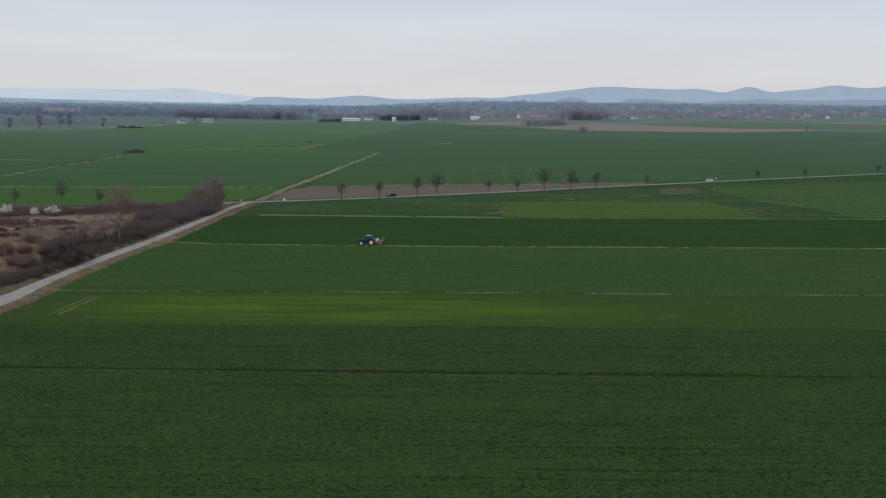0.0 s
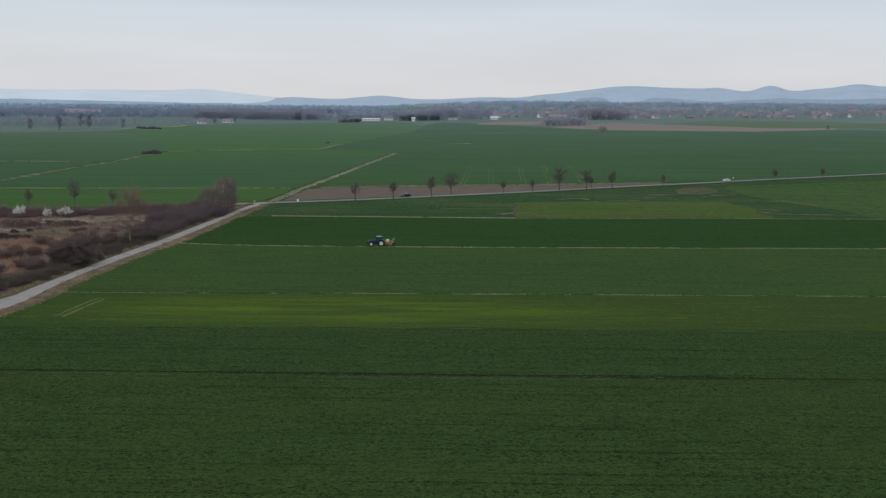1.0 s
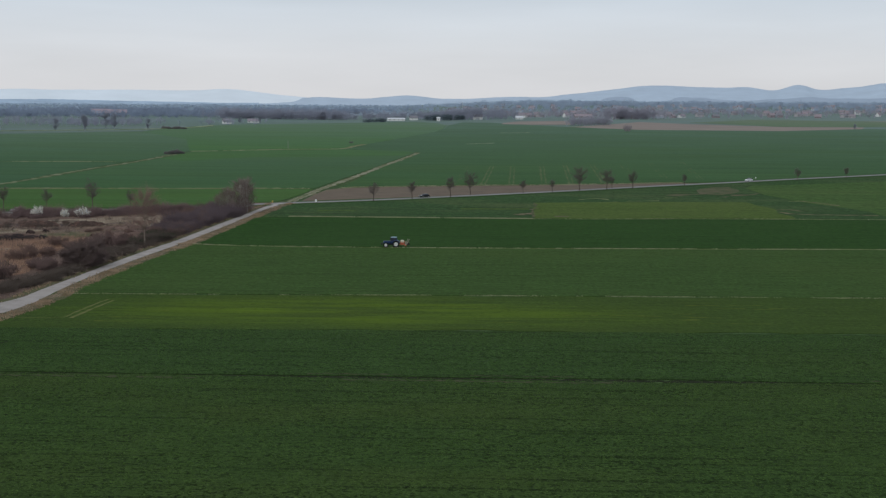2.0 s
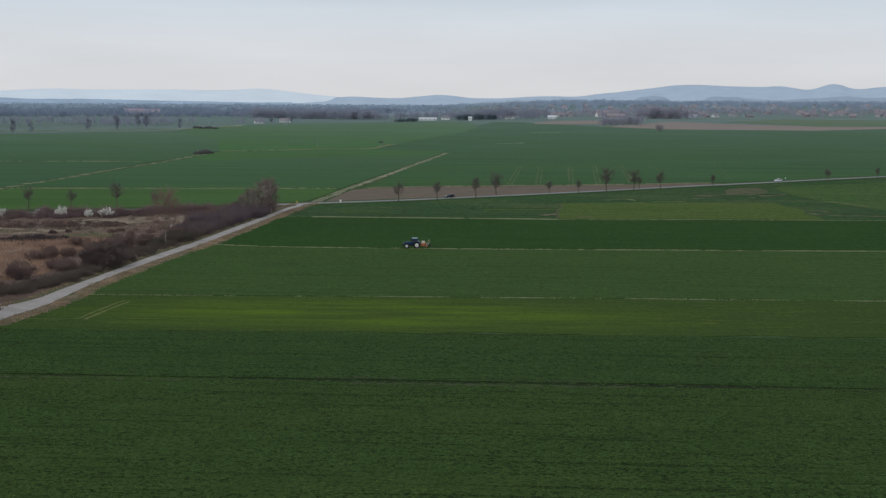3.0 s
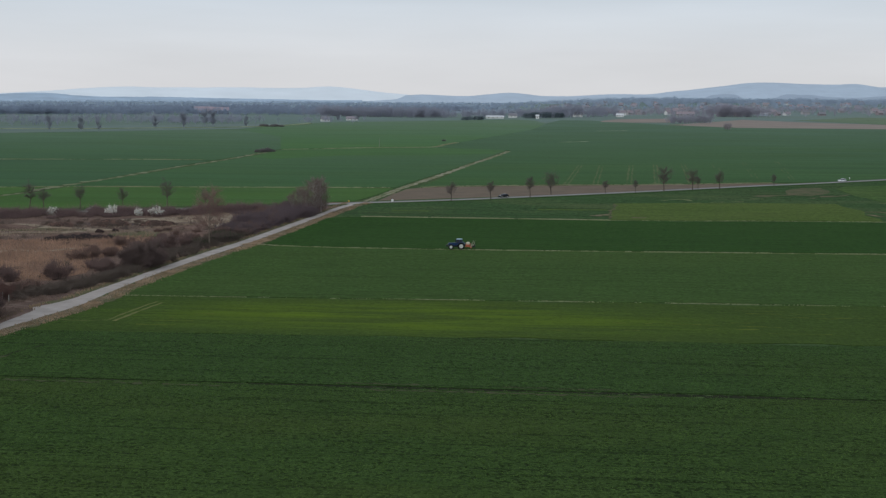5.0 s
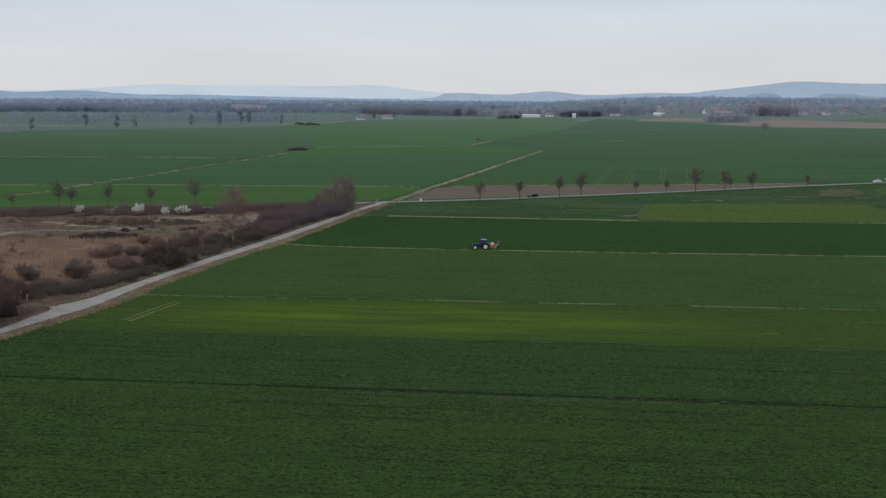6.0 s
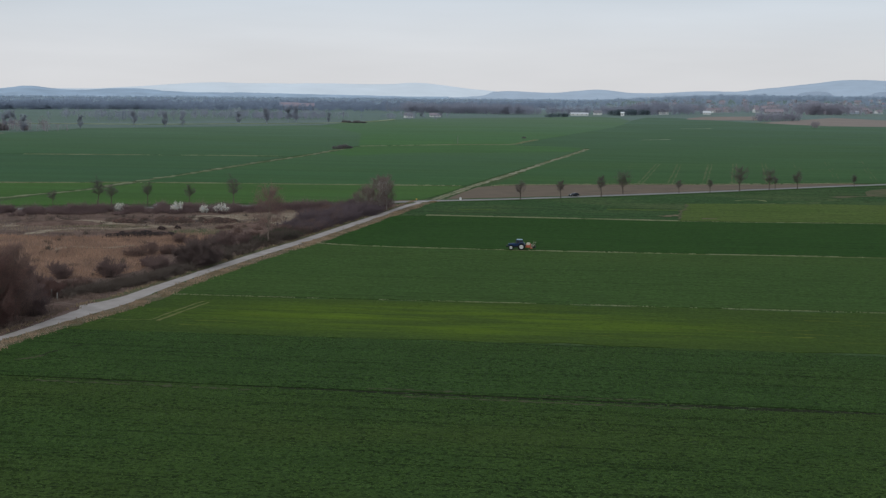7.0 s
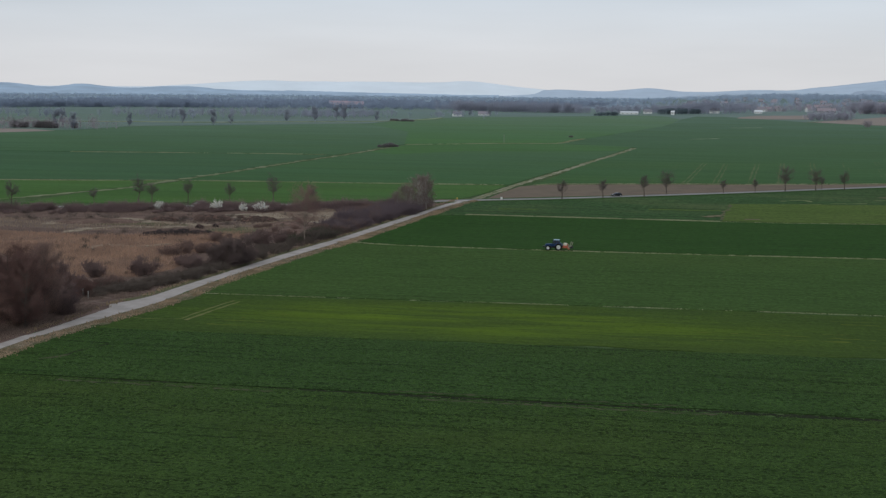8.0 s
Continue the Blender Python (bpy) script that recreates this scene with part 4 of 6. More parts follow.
def bare_tree(seed, height, crown_r, crown_base, limbs=7, subs=5, twigs=9, twig_len=0.9, twig_w=0.035, radius=0.2, lean=0.02):
    """Trunk with limbs, and the twigs of the crown, as two lists of triangles."""
    rng = np.random.default_rng(seed)
    wood, crown = [], []
    top = np.array((rng.normal(0, lean) * height, rng.normal(0, lean) * height, height * 0.88))
    trunk = bent(rng, np.zeros(3), top, 6, 0.012)
    tube(wood, trunk, np.linspace(radius, radius * 0.3, 7), 6)
    half = (height - crown_base) / 2
    for i in range(limbs):
        ang = 2 * math.pi * (i * 0.382 + rng.uniform(-0.05, 0.05))
        sv = rng.uniform(-0.75, 0.95)
        out = math.sqrt(max(0.0, 1 - sv * sv)) * rng.uniform(0.45, 1.0)
        end = np.array((top[0] * 0.6 + math.cos(ang) * crown_r * out, top[1] * 0.6 + math.sin(ang) * crown_r * out, crown_base + half * (1 + sv)))
        az = max(crown_base * 0.75, end[2] - rng.uniform(0.25, 0.5) * half - 0.5 * crown_r * out)
        k = min(int(az / (height * 0.82) * 6 + 0.5), 5)
        lp = bent(rng, trunk[k], end, 4, 0.05)
        tube(wood, lp, np.linspace(radius * 0.38, radius * 0.10, 5), 4)
        away = np.array((math.cos(ang), math.sin(ang), 0.5 + sv * 0.5))
        for j in range(subs):
            b = lp[rng.integers(2, 5)]
            d = rng.normal(0, 1, 3) + away * 0.7
            d /= np.linalg.norm(d)
            e = b + d * crown_r * rng.uniform(0.22, 0.5)
            sp = bent(rng, b, e, 3, 0.06)
            tube(wood, sp, np.linspace(radius * 0.13, radius * 0.04, 4), 3)
            twigs_along(rng, crown, sp, twigs, twig_len, twig_w, d)
        twigs_along(rng, crown, lp[2:], twigs, twig_len, twig_w, away)
    twigs_along(rng, crown, trunk[4:], twigs * 2, twig_len, twig_w, np.array((0, 0, 1.0)))
    return wood, crown


def bush(seed, height, radius, stems=11, subs=4, twigs=14, twig_len=0.8, twig_w=0.035):
    rng = np.random.default_rng(seed)
    wood, crown = [], []
    for i in range(stems):
        ang = rng.uniform(0, 2 * math.pi)
        rr = radius * math.sqrt(rng.random())
        base = np.array((math.cos(ang) * rr * 0.35, math.sin(ang) * rr * 0.35, -0.1))
        h = height * rng.uniform(0.82, 1.0) * math.sqrt(1 - 0.8 * (rr / radius) ** 2)
        end = np.array((math.cos(ang) * rr, math.sin(ang) * rr, h))
        lp = bent(rng, base, end, 4, 0.06)
        tube(wood, lp, np.linspace(0.06, 0.02, 5), 3)
        out = np.array((math.cos(ang), math.sin(ang), 0.5))
        for j in range(subs):
            b = lp[rng.integers(1, 4)]
            d = rng.normal(0, 1, 3) + out
            d /= np.linalg.norm(d)
            sp = bent(rng, b, b + d * height * rng.uniform(0.2, 0.4), 2, 0.06)
            tube(wood, sp, (0.03, 0.02, 0.012), 3)
            twigs_along(rng, crown, sp, twigs, twig_len, twig_w, d)
        twigs_along(rng, crown, lp, twigs, twig_len, twig_w, out)
    return [[np.maximum(v, (-99, -99, -0.1)) for v in t] for t in wood], [[np.maximum(v, (-99, -99, 0.0)) for v in t] for t in crown]


def plant(name, shape, wood_mat, twig_mat, label, category, group, m, second="crown"):
    top = empty(name, m)
    triangles("trunk" if category == "tree" else "stem", shape[0], wood_mat, top)
    triangles(second, shape[1], twig_mat, top)
    return tagged(top, label, category, group)


def spot(x, y, turn, s, sz=None, z=0.0):
    return pose(x, y, z, 0, 0, turn) @ Matrix.Diagonal((s, s, sz or s, 1))


def repeat(protos, spots):
    """Copies the first plants to the other spots: rows of x, y, variant, size, height factor. Each prototype takes its first spot."""
    rng = random.Random(5)
    used = set()
    for x, y, v, s, sz in spots:
        m = spot(x, y, rng.uniform(0, 360), s, s * sz)
        if v in used:
            copy_thing(protos[v], m)
        else:
            protos[v].matrix_world = m
            used.add(v)


# roadside trees along the country road
road_trees = [plant("roadside_tree", bare_tree(40 + i, 8.6, r, cb, 26, 9, 13, 1.0, 0.0075, 0.24), BARK, TWIG_ROAD,
                    "bare roadside tree with a rounded grey crown", "tree", "trees along the country road", spot(0, 0, 0, 1))
              for i, (r, cb) in enumerate(((2.7, 3.6), (2.2, 3.6), (3.0, 3.4)))]
repeat(road_trees, [(-40, 578, 0, 0.88, 0.92), (-25.6, 590, 1, 0.86, 0.92), (-10.6, 602, 1, 1.12, 1.06), (-2.8, 617, 2, 1.08, 0.98), (19.5, 630, 1, 0.85, 0.92), (32.2, 638, 1, 0.72, 1.08), (44.5, 650, 2, 1.08, 1.04), (57.3, 660, 2, 0.95, 1.0), (60.2, 668, 1, 0.8, 0.95), (69.3, 666, 0, 1.05, 1.04), (95.5, 690, 1, 0.76, 1.02), (158.3, 743, 0, 0.85, 0.98), (188, 767, 1, 0.82, 0.95), (240, 815, 0, 0.95, 0.9), (300, 868, 1, 0.95, 0.9)])
meadow_trees = [plant("meadow_tree", bare_tree(60 + i, 9.8, r, 4.4, 22, 8, 15, 0.9, 0.010, 0.20), BARK, TWIG_ROAD,
                      "bare slender tree behind the blossoming hedge", "tree", "trees behind the hedge", spot(0, 0, 0, 1)) for i, r in enumerate((2.4, 2.9))]
repeat(meadow_trees, [(-213, 476, 0, 1.0, 1.0), (-179, 503, 1, 1.05, 1.0), (-175, 505, 0, 0.9, 0.95), (-164, 511, 0, 0.85, 1.1), (-150, 515, 0, 0.75, 1.1),
                      (-133, 512, 1, 0.95, 1.15), (-194, 499, 0, 0.7, 0.9), (-122, 522, 0, 0.75, 1.0), (-240, 468, 1, 0.9, 1.0), (-262, 458, 0, 1.0, 1.0)])

PALE_BARK = twiggy("pale_bark", (0.16, 0.13, 0.11), (0.18, 0.15, 0.12))
# birches by the junction, the red-budded tree, and the dark trees beside the road
birches = [plant("birch_tree", bare_tree(70 + i, 14.0, r, 1.6, 46, 10, 20, 1.3, 0.012, 0.2), BIRCH_BARK, TWIG_GREY,
                 "bare birch with pale trunk and dense fine twigs", "tree", "birches by the junction", spot(0, 0, 0, 1), "crown") for i, r in enumerate((4.1, 4.6))]
repeat(birches, [(-80.6, 510, 1, 0.86, 1.0), (-79.2, 516, 0, 0.86, 1.0), (-83.0, 508, 1, 0.8, 0.92), (-85.5, 512, 0, 0.78, 0.95), (-81.5, 519, 1, 0.8, 1.0), (-87, 506, 0, 0.66, 0.9)])
plant("red_budded_tree", bare_tree(81, 15.6, 5.8, 4.6, 40, 11, 15, 1.6, 0.0095, 0.17), PALE_BARK, TWIG_BUDS,
                 "tall bare tree with reddish budding crown", "tree", "", spot(-88.8, 404, 30, 1.0))
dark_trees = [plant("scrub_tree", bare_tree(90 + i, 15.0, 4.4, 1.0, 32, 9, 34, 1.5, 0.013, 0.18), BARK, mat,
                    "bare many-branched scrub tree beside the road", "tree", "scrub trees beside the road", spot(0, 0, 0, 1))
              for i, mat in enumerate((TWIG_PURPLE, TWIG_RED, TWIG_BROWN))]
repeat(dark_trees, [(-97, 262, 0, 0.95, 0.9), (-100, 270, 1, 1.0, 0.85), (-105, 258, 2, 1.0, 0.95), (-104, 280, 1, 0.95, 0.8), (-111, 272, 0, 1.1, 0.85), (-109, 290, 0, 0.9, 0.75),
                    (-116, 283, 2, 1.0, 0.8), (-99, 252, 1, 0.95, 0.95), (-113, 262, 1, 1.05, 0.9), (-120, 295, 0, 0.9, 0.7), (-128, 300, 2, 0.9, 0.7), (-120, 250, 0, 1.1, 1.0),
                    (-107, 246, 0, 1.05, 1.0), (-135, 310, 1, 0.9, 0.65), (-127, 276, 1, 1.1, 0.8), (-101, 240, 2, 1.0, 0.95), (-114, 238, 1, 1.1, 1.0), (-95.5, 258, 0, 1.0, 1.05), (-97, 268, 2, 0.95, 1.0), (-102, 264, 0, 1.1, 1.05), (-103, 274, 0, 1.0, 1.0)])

# shrubs
# twigs of far thickets, lightened in colour for the haze there
TWIG_PALE = twiggy("twigs_pale", (0.135, 0.128, 0.132), (0.155, 0.148, 0.150), 0.3)
bushes = {}
for key, mat, label in (("grey", TWIG_GREY, "bare grey-brown shrub with dense twigs"), ("brown", TWIG_BROWN, "bare brown shrub with dense twigs"),
                        ("red", TWIG_RED, "low reddish-brown bare shrub"), ("dark", TWIG_DARK, "dark brown dense bare shrub thicket"),
                        ("green", TWIG_GREEN, "dark green evergreen scrub beside the road"), ("violet", TWIG_PURPLE, "low purplish-brown bare scrub"), ("pale", TWIG_PALE, "distant grey thicket shrub among green fields"), ("white", BLOSSOM, "white blossoming blackthorn shrub")):
    bushes[key] = plant("blossom_shrub" if key == "white" else "shrub",
                        bush(len(key) * 7 + ord(key[0]), 3.0, 2.3, 19, 6, 44 if key != "white" else 60, 0.62 if key != "white" else 0.40, 0.014 if key != "white" else 0.036), BARK, mat, label,
                        "shrub", "blossoming shrubs" if key == "white" else "far thickets" if key == "pale" else key + " shrubs of the wasteland", spot(0, 0, 0, 1), "crown")


def thicket(key, spots):
    repeat({0: bushes[key]}, [(x, y, 0, s, h) for x, y, s, h in spots]) if key not in placed else [copy_thing(bushes[key], spot(x, y, 37 * i % 360, s, s * h)) for i, (x, y, s, h) in enumerate(spots)]
    placed.add(key)


placed = set()


def joined_scrub(name, key, spots, label, fat=1.0, mat=None):
    """Many low shrubs grown into one another, as one mass."""
    proto = bushes[key]
    src = [np.array([v.co for v in c.data.vertices]).reshape(-1, 3, 3) for c in proto.children]
    mats = [c.data.materials[0] for c in proto.children]
    mid = (src[1][:, 0] + src[1][:, 1]) / 2
    for j in (0, 1):
        src[1][:, j] = mid + (src[1][:, j] - mid) * fat * 2.4
    tri = []
    for i, (x, y, s, h) in enumerate(spots):
        m = np.array(spot(x, y, 37 * i % 360, s, s * h).to_3x3())
        crown = src[1][i % 5::5] if s < 0.75 else src[1][i % 3::3]
        tri.append(crown @ m.T + np.array((x, y, 0.0)))
    return tagged(triangles(name, np.concatenate(tri), mat or mats[1]), label, "scrub", kind="stuff")


srng = random.Random(8)
# hedge along the road up to the junction
thicket("grey", [(-84.5 - srng.uniform(0, 13) * (1 - 0.35 * k / 30), 430 + k * 3.1 + srng.uniform(-2, 2), srng.uniform(0.85, 1.3) * (min(1.0, 0.7 + 0.03 * k) if k else 1.0), srng.uniform(0.85, 1.15)) for k in range(30)])
thicket("brown", [(-83.5 - srng.uniform(0, 16), 436 + k * 4.4 + srng.uniform(-2, 2), (min(1.0, 0.65 + 0.05 * k) if k else 1.0) * srng.uniform(0.8, 1.15), srng.uniform(0.85, 1.1)) for k in range(18)])
joined_scrub("low_scrub", "grey", [(-83.5 + 0.062 * (y - 440) - srng.uniform(0, 13), y, (0.95 if y < 455 else 1.35) * srng.uniform(0.85, 1.2), srng.uniform(0.8, 1.15)) for y in [436 + 0.9 * k for k in range(88)]], "dense purplish grey scrub along the road to the junction", 1.2, TWIG_MASS)
# dark low scrub under the red tree and the big thickets
thicket("green", [(-85.0 - srng.uniform(0, 10), 404 + k * 3.0, srng.uniform(0.75, 1.05), srng.uniform(0.6, 0.85)) for k in range(12)])
thicket("grey", [(-99, 345, 1.3, 1.0), (-96.5, 341, 1.3, 1.0), (-89.5, 360, 1.2, 1.1), (-102, 349, 1.1, 0.9), (-92, 368, 1.2, 0.95),
                 (-103, 329, 1.55, 1.1), (-105, 330, 1.2, 1.0), (-113, 324, 1.3, 0.9), (-117, 330, 1.3, 0.9), (-121, 322, 1.4, 1.0), (-97, 392, 1.4, 1.2), (-101, 398, 1.3, 1.1), (-94, 400, 1.3, 1.1)])
thicket("dark", [(-93.0, 353, 1.65, 0.95), (-91, 349, 1.4, 0.95), (-90.5, 354, 1.4, 1.0), (-94.5, 357, 1.3, 0.95)])
thicket("brown", [(-100 - srng.uniform(0, 14), 366 + k * 4.0, srng.uniform(0.9, 1.3), srng.uniform(0.8, 1.1)) for k in range(10)])
joined_scrub("low_scrub", "red", [(-91.5 - srng.uniform(0, 6) - max(0, 330 - y) * 0.2, y, srng.uniform(0.6, 0.95), srng.uniform(0.6, 0.8)) for y in [300 + 1.8 * k for k in range(54)]], "low reddish scrub along the farm road")
thicket("brown", [(-104 - 2.2 * k + srng.uniform(-2, 2), 311 - 0.6 * k + srng.uniform(-3, 3), srng.uniform(0.8, 1.2), 0.8) for k in range(12)])
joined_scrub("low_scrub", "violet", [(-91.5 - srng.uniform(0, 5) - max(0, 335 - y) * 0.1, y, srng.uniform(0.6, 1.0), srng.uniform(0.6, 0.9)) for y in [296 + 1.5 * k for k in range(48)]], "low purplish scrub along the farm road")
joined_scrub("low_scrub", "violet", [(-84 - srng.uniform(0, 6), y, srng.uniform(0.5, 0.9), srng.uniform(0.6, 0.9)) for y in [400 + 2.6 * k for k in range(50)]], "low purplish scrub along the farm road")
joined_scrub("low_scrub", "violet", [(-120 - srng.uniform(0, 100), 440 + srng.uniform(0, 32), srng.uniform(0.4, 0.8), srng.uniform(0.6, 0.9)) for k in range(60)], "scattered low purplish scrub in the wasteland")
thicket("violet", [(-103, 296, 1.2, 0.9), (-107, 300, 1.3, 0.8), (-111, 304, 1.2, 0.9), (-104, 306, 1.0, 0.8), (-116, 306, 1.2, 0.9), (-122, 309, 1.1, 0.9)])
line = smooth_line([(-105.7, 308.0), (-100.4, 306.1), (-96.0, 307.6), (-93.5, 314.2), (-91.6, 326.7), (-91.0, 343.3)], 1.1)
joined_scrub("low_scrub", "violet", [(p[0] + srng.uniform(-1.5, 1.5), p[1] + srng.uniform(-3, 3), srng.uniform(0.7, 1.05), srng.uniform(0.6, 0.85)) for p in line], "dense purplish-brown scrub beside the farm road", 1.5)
joined_scrub("low_scrub", "dark", [(-86.8 - srng.uniform(0, 7), y, srng.uniform(0.55, 1.0), srng.uniform(0.55, 0.9)) for y in [364 + 1.3 * k for k in range(44)]], "low dark scrub under the red-budded tree", 1.3)
joined_scrub("low_scrub", "green", [(-85.5 - srng.uniform(0, 9), y, srng.uniform(0.75, 1.1), srng.uniform(0.65, 0.9)) for y in [410 + 1.1 * k for k in range(42)]], "dark evergreen scrub beside the farm road", 1.3)
# north hedge of the wasteland with the blossoms
north_hedge = [(-300 + 4.0 * k + srng.uniform(-3, 3), 437 + (k * 4.0) * 0.41 + srng.uniform(-2.5, 2.5)) for k in range(50)]
joined_scrub("hedge", "red", [(x, y - 14, srng.uniform(0.8, 1.1), srng.uniform(0.5, 0.7)) for x, y in north_hedge], "low bare reddish hedge along the wasteland edge", 2.0, TWIG_HEDGE)
joined_scrub("hedge", "brown", [(x + 2, y - 9, srng.uniform(0.8, 1.1), srng.uniform(0.6, 0.85)) for x, y in north_hedge], "low bare brown hedge along the wasteland edge", 2.0, TWIG_HEDGE)
joined_scrub("hedge", "grey", [(x + 1, y - 5, srng.uniform(0.85, 1.15), srng.uniform(0.8, 1.05)) for x, y in north_hedge], "low bare grey hedge along the wasteland edge", 2.2, TWIG_HEDGE)
thicket("brown", [(-146 + 3.5 * k, 462 + 0.6 * k + srng.uniform(-3, 3), srng.uniform(0.5, 0.75), 0.6) for k in range(8)])
thicket("brown", [(-98 - srng.uniform(0, 16), 398 + 4 * k, srng.uniform(0.6, 0.95), srng.uniform(0.7, 0.95)) for k in range(12)])
thicket("grey", [(-96 - srng.uniform(0, 30), 242 + 4 * k, srng.uniform(1.1, 1.6), srng.uniform(0.9, 1.2)) for k in range(17)])
thicket("red", [(-95 - srng.uniform(0, 14), 244 + 3.2 * k, srng.uniform(0.8, 1.2), srng.uniform(0.8, 1.1)) for k in range(16)])
joined_scrub("hedge", "brown", [(x + 3, y - 2.5, srng.uniform(0.9, 1.35), srng.uniform(0.7, 1.0)) for x, y in north_hedge], "bare brown hedge along the wasteland edge", 1.5, TWIG_HEDGE)
joined_scrub("hedge", "brown", [(x + srng.uniform(-2, 2), y - srng.uniform(0, 4), srng.uniform(0.85, 1.4), srng.uniform(0.65, 0.95)) for x, y in north_hedge for _ in range(2)], "dense bare brown hedge along the wasteland edge", 2.0, TWIG_HEDGE)
joined_scrub("hedge", "grey", [(-134 + 1.25 * k + srng.uniform(-3, 3), 499 + 0.95 * k - srng.uniform(0, 9), srng.uniform(0.9, 1.3), srng.uniform(0.8, 1.1)) for k in range(42)], "bare purplish hedge between the wasteland and the country road", 1.6, TWIG_HEDGE)
thicket("white", [(-164.8, 488, 1.0, 1.15), (-145.4, 490, 1.02, 1.25), (-136.6, 491, 0.68, 1.4), (-130.8, 492, 1.05, 1.05)])

joined_scrub("low_scrub", "brown", [(-100 - srng.uniform(0, 55), 320 + srng.uniform(0, 150), srng.uniform(0.35, 0.7), srng.uniform(0.7, 1.0)) for k in range(45)], "scattered low brown scrub in the wasteland")
joined_scrub("low_scrub", "red", [(-96 - srng.uniform(0, 60), 400 + srng.uniform(0, 85), srng.uniform(0.35, 0.7), srng.uniform(0.6, 0.9)) for k in range(35)], "scattered low brown scrub in the wasteland")

# heaps of brush and earth
def heap(name, x, y, lx, ly, h, turn, seed, mat, label, category, sticks=None):
    rng = np.random.default_rng(seed)
    bm = bmesh.new()
    n, k = 40, 9
    rings = []
    for i in range(k + 1):
        s = i / k
        row = []
        for j in range(n):
            a = 2 * math.pi * j / n
            rr = (1 - s) * (1 + 0.22 * noise.noise(Vector((math.cos(a) * 2, math.sin(a) * 2, seed))))
            px, py = lx * rr * math.cos(a), ly * rr * math.sin(a)
            z = h * (1 - (1 - s) ** 3.2) * (0.8 + 0.4 * noise.noise(Vector((px * 0.5, py * 0.5, seed + 2.0)))) + 0.3 * noise.noise(Vector((px * 1.4, py * 1.4, seed)))
            row.append(bm.verts.new((px, py, -0.1 if i == 0 else max(z, 0.0))))
        rings.append(row)
    for r0, r1 in zip(rings, rings[1:]):
        for j in range(n):
            bm.faces.new((r0[j], r0[(j + 1) % n], r1[(j + 1) % n], r1[j]))
    top = empty(name, pose(x, y, 0.05, 0, 0, turn))
    part("mound", bm, mat, top)
    if sticks:
        tri = []
        for _ in range(sticks[1]):
            a, rr = rng.uniform(0, 2 * math.pi), math.sqrt(rng.random()) * 0.9
            p = np.array((lx * rr * math.cos(a), ly * rr * math.sin(a), h * (1 - rr ** 2.2) * 0.7))
            d = rng.normal(0, 1, 3)
            d[2] = abs(d[2]) * 0.5
            d *= rng.uniform(0.5, 1.4) / np.linalg.norm(d)
            w = np.cross(d, rng.normal(0, 1, 3))
            w *= 0.06 / np.linalg.norm(w)
            tri.append((p - w, p + w, p + d))
        triangles("brushwood", tri, sticks[0], top)
    return tagged(top, label, category)


BRUSH = earthy("brush_earth", (0.046, 0.036, 0.034), (0.030, 0.025, 0.024), (0.075, 0.056, 0.050), 0.4, 2.0)
BRUSH_RED = earthy("brush_red", (0.085, 0.058, 0.048), (0.060, 0.044, 0.038), (0.12, 0.085, 0.068), 0.4, 2.0)
def spoil_heap(x, y, turn):
    """A long flat-topped heap: dark at its side, paler on top, clods at its foot."""
    rng = random.Random(71)
    top = heap("spoil_heap", x, y, 11.4, 3.6, 1.9, turn, 3, BRUSH, "long dark heap of earth with a paler top", "spoil heap", (TWIG_PURPLE, 500))
    n, rows = 46, []
    bm = bmesh.new()
    for i in range(n + 1):
        u = -1 + 2 * i / n
        wide = 1.5 * (1 - abs(u) ** 3) + 0.25 + 0.5 * noise.noise(Vector((u * 6, 1, 0)))
        up = 1.75 + 0.25 * noise.noise(Vector((u * 5, 4, 0))) - 0.9 * abs(u) ** 3
        rows.append([bm.verts.new((u * 9.6, 0.7 + k * wide, up - d)) for k, d in ((-1, 0.35), (-0.45, 0.0), (0.5, 0.05), (1.1, 0.8))])
    for r0, r1 in zip(rows, rows[1:]):
        for k in range(3):
            bm.faces.new((r0[k], r0[k + 1], r1[k + 1], r1[k]))
    part("crust", bm, WASTE, top, "paler top layer")
    for i in range(22):
        bm = bmesh.new()
        bmesh.ops.create_icosphere(bm, subdivisions=1, radius=rng.uniform(0.25, 0.65))
        for v in bm.verts:
            v.co *= 1 + 0.35 * noise.noise(v.co * 2.1 + Vector((i, 0, 0)))
            v.co.z *= 0.7
        u = rng.uniform(-1, 1)
        bmesh.ops.translate(bm, verts=bm.verts, vec=(u * 10.8, -2.6 + 1.0 * abs(u) + rng.uniform(-0.6, 0.5), 0.12))
        part("clod", bm, BRUSH, top)
    return top


spoil_heap(-129.0, 413, 24)
heap("brush_pile", -129.5, 432, 1.5, 0.9, 1.4, 20, 21, BRUSH, "small dark heap of earth in pale grass", "brush pile", (TWIG_PURPLE, 60))
heap("brush_pile", -126.5, 437, 1.3, 0.9, 1.1, 60, 22, BRUSH, "small dark heap of earth in pale grass", "brush pile", (TWIG_PURPLE, 60))
field("grass_patch", [(-123, 421), (-115, 418), (-109, 427), (-113, 437), (-122, 436), (-126, 428)], TRODDEN, 0.2, "dull green grass patch in the wasteland", 2.0, 3.0, "grass")
field("grass_patch", [(-170, 434), (-150, 436), (-136, 438), (-136, 443), (-152, 444), (-172, 441)], TRODDEN, 0.2, "dull green grass patch in the wasteland", 2.0, 4.0, "grass")
heap("brush_pile", -134, 455, 6.5, 3.6, 2.0, 10, 5, BRUSH_RED, "reddish-brown heap of cut branches", "brush pile", (TWIG_RED, 700))
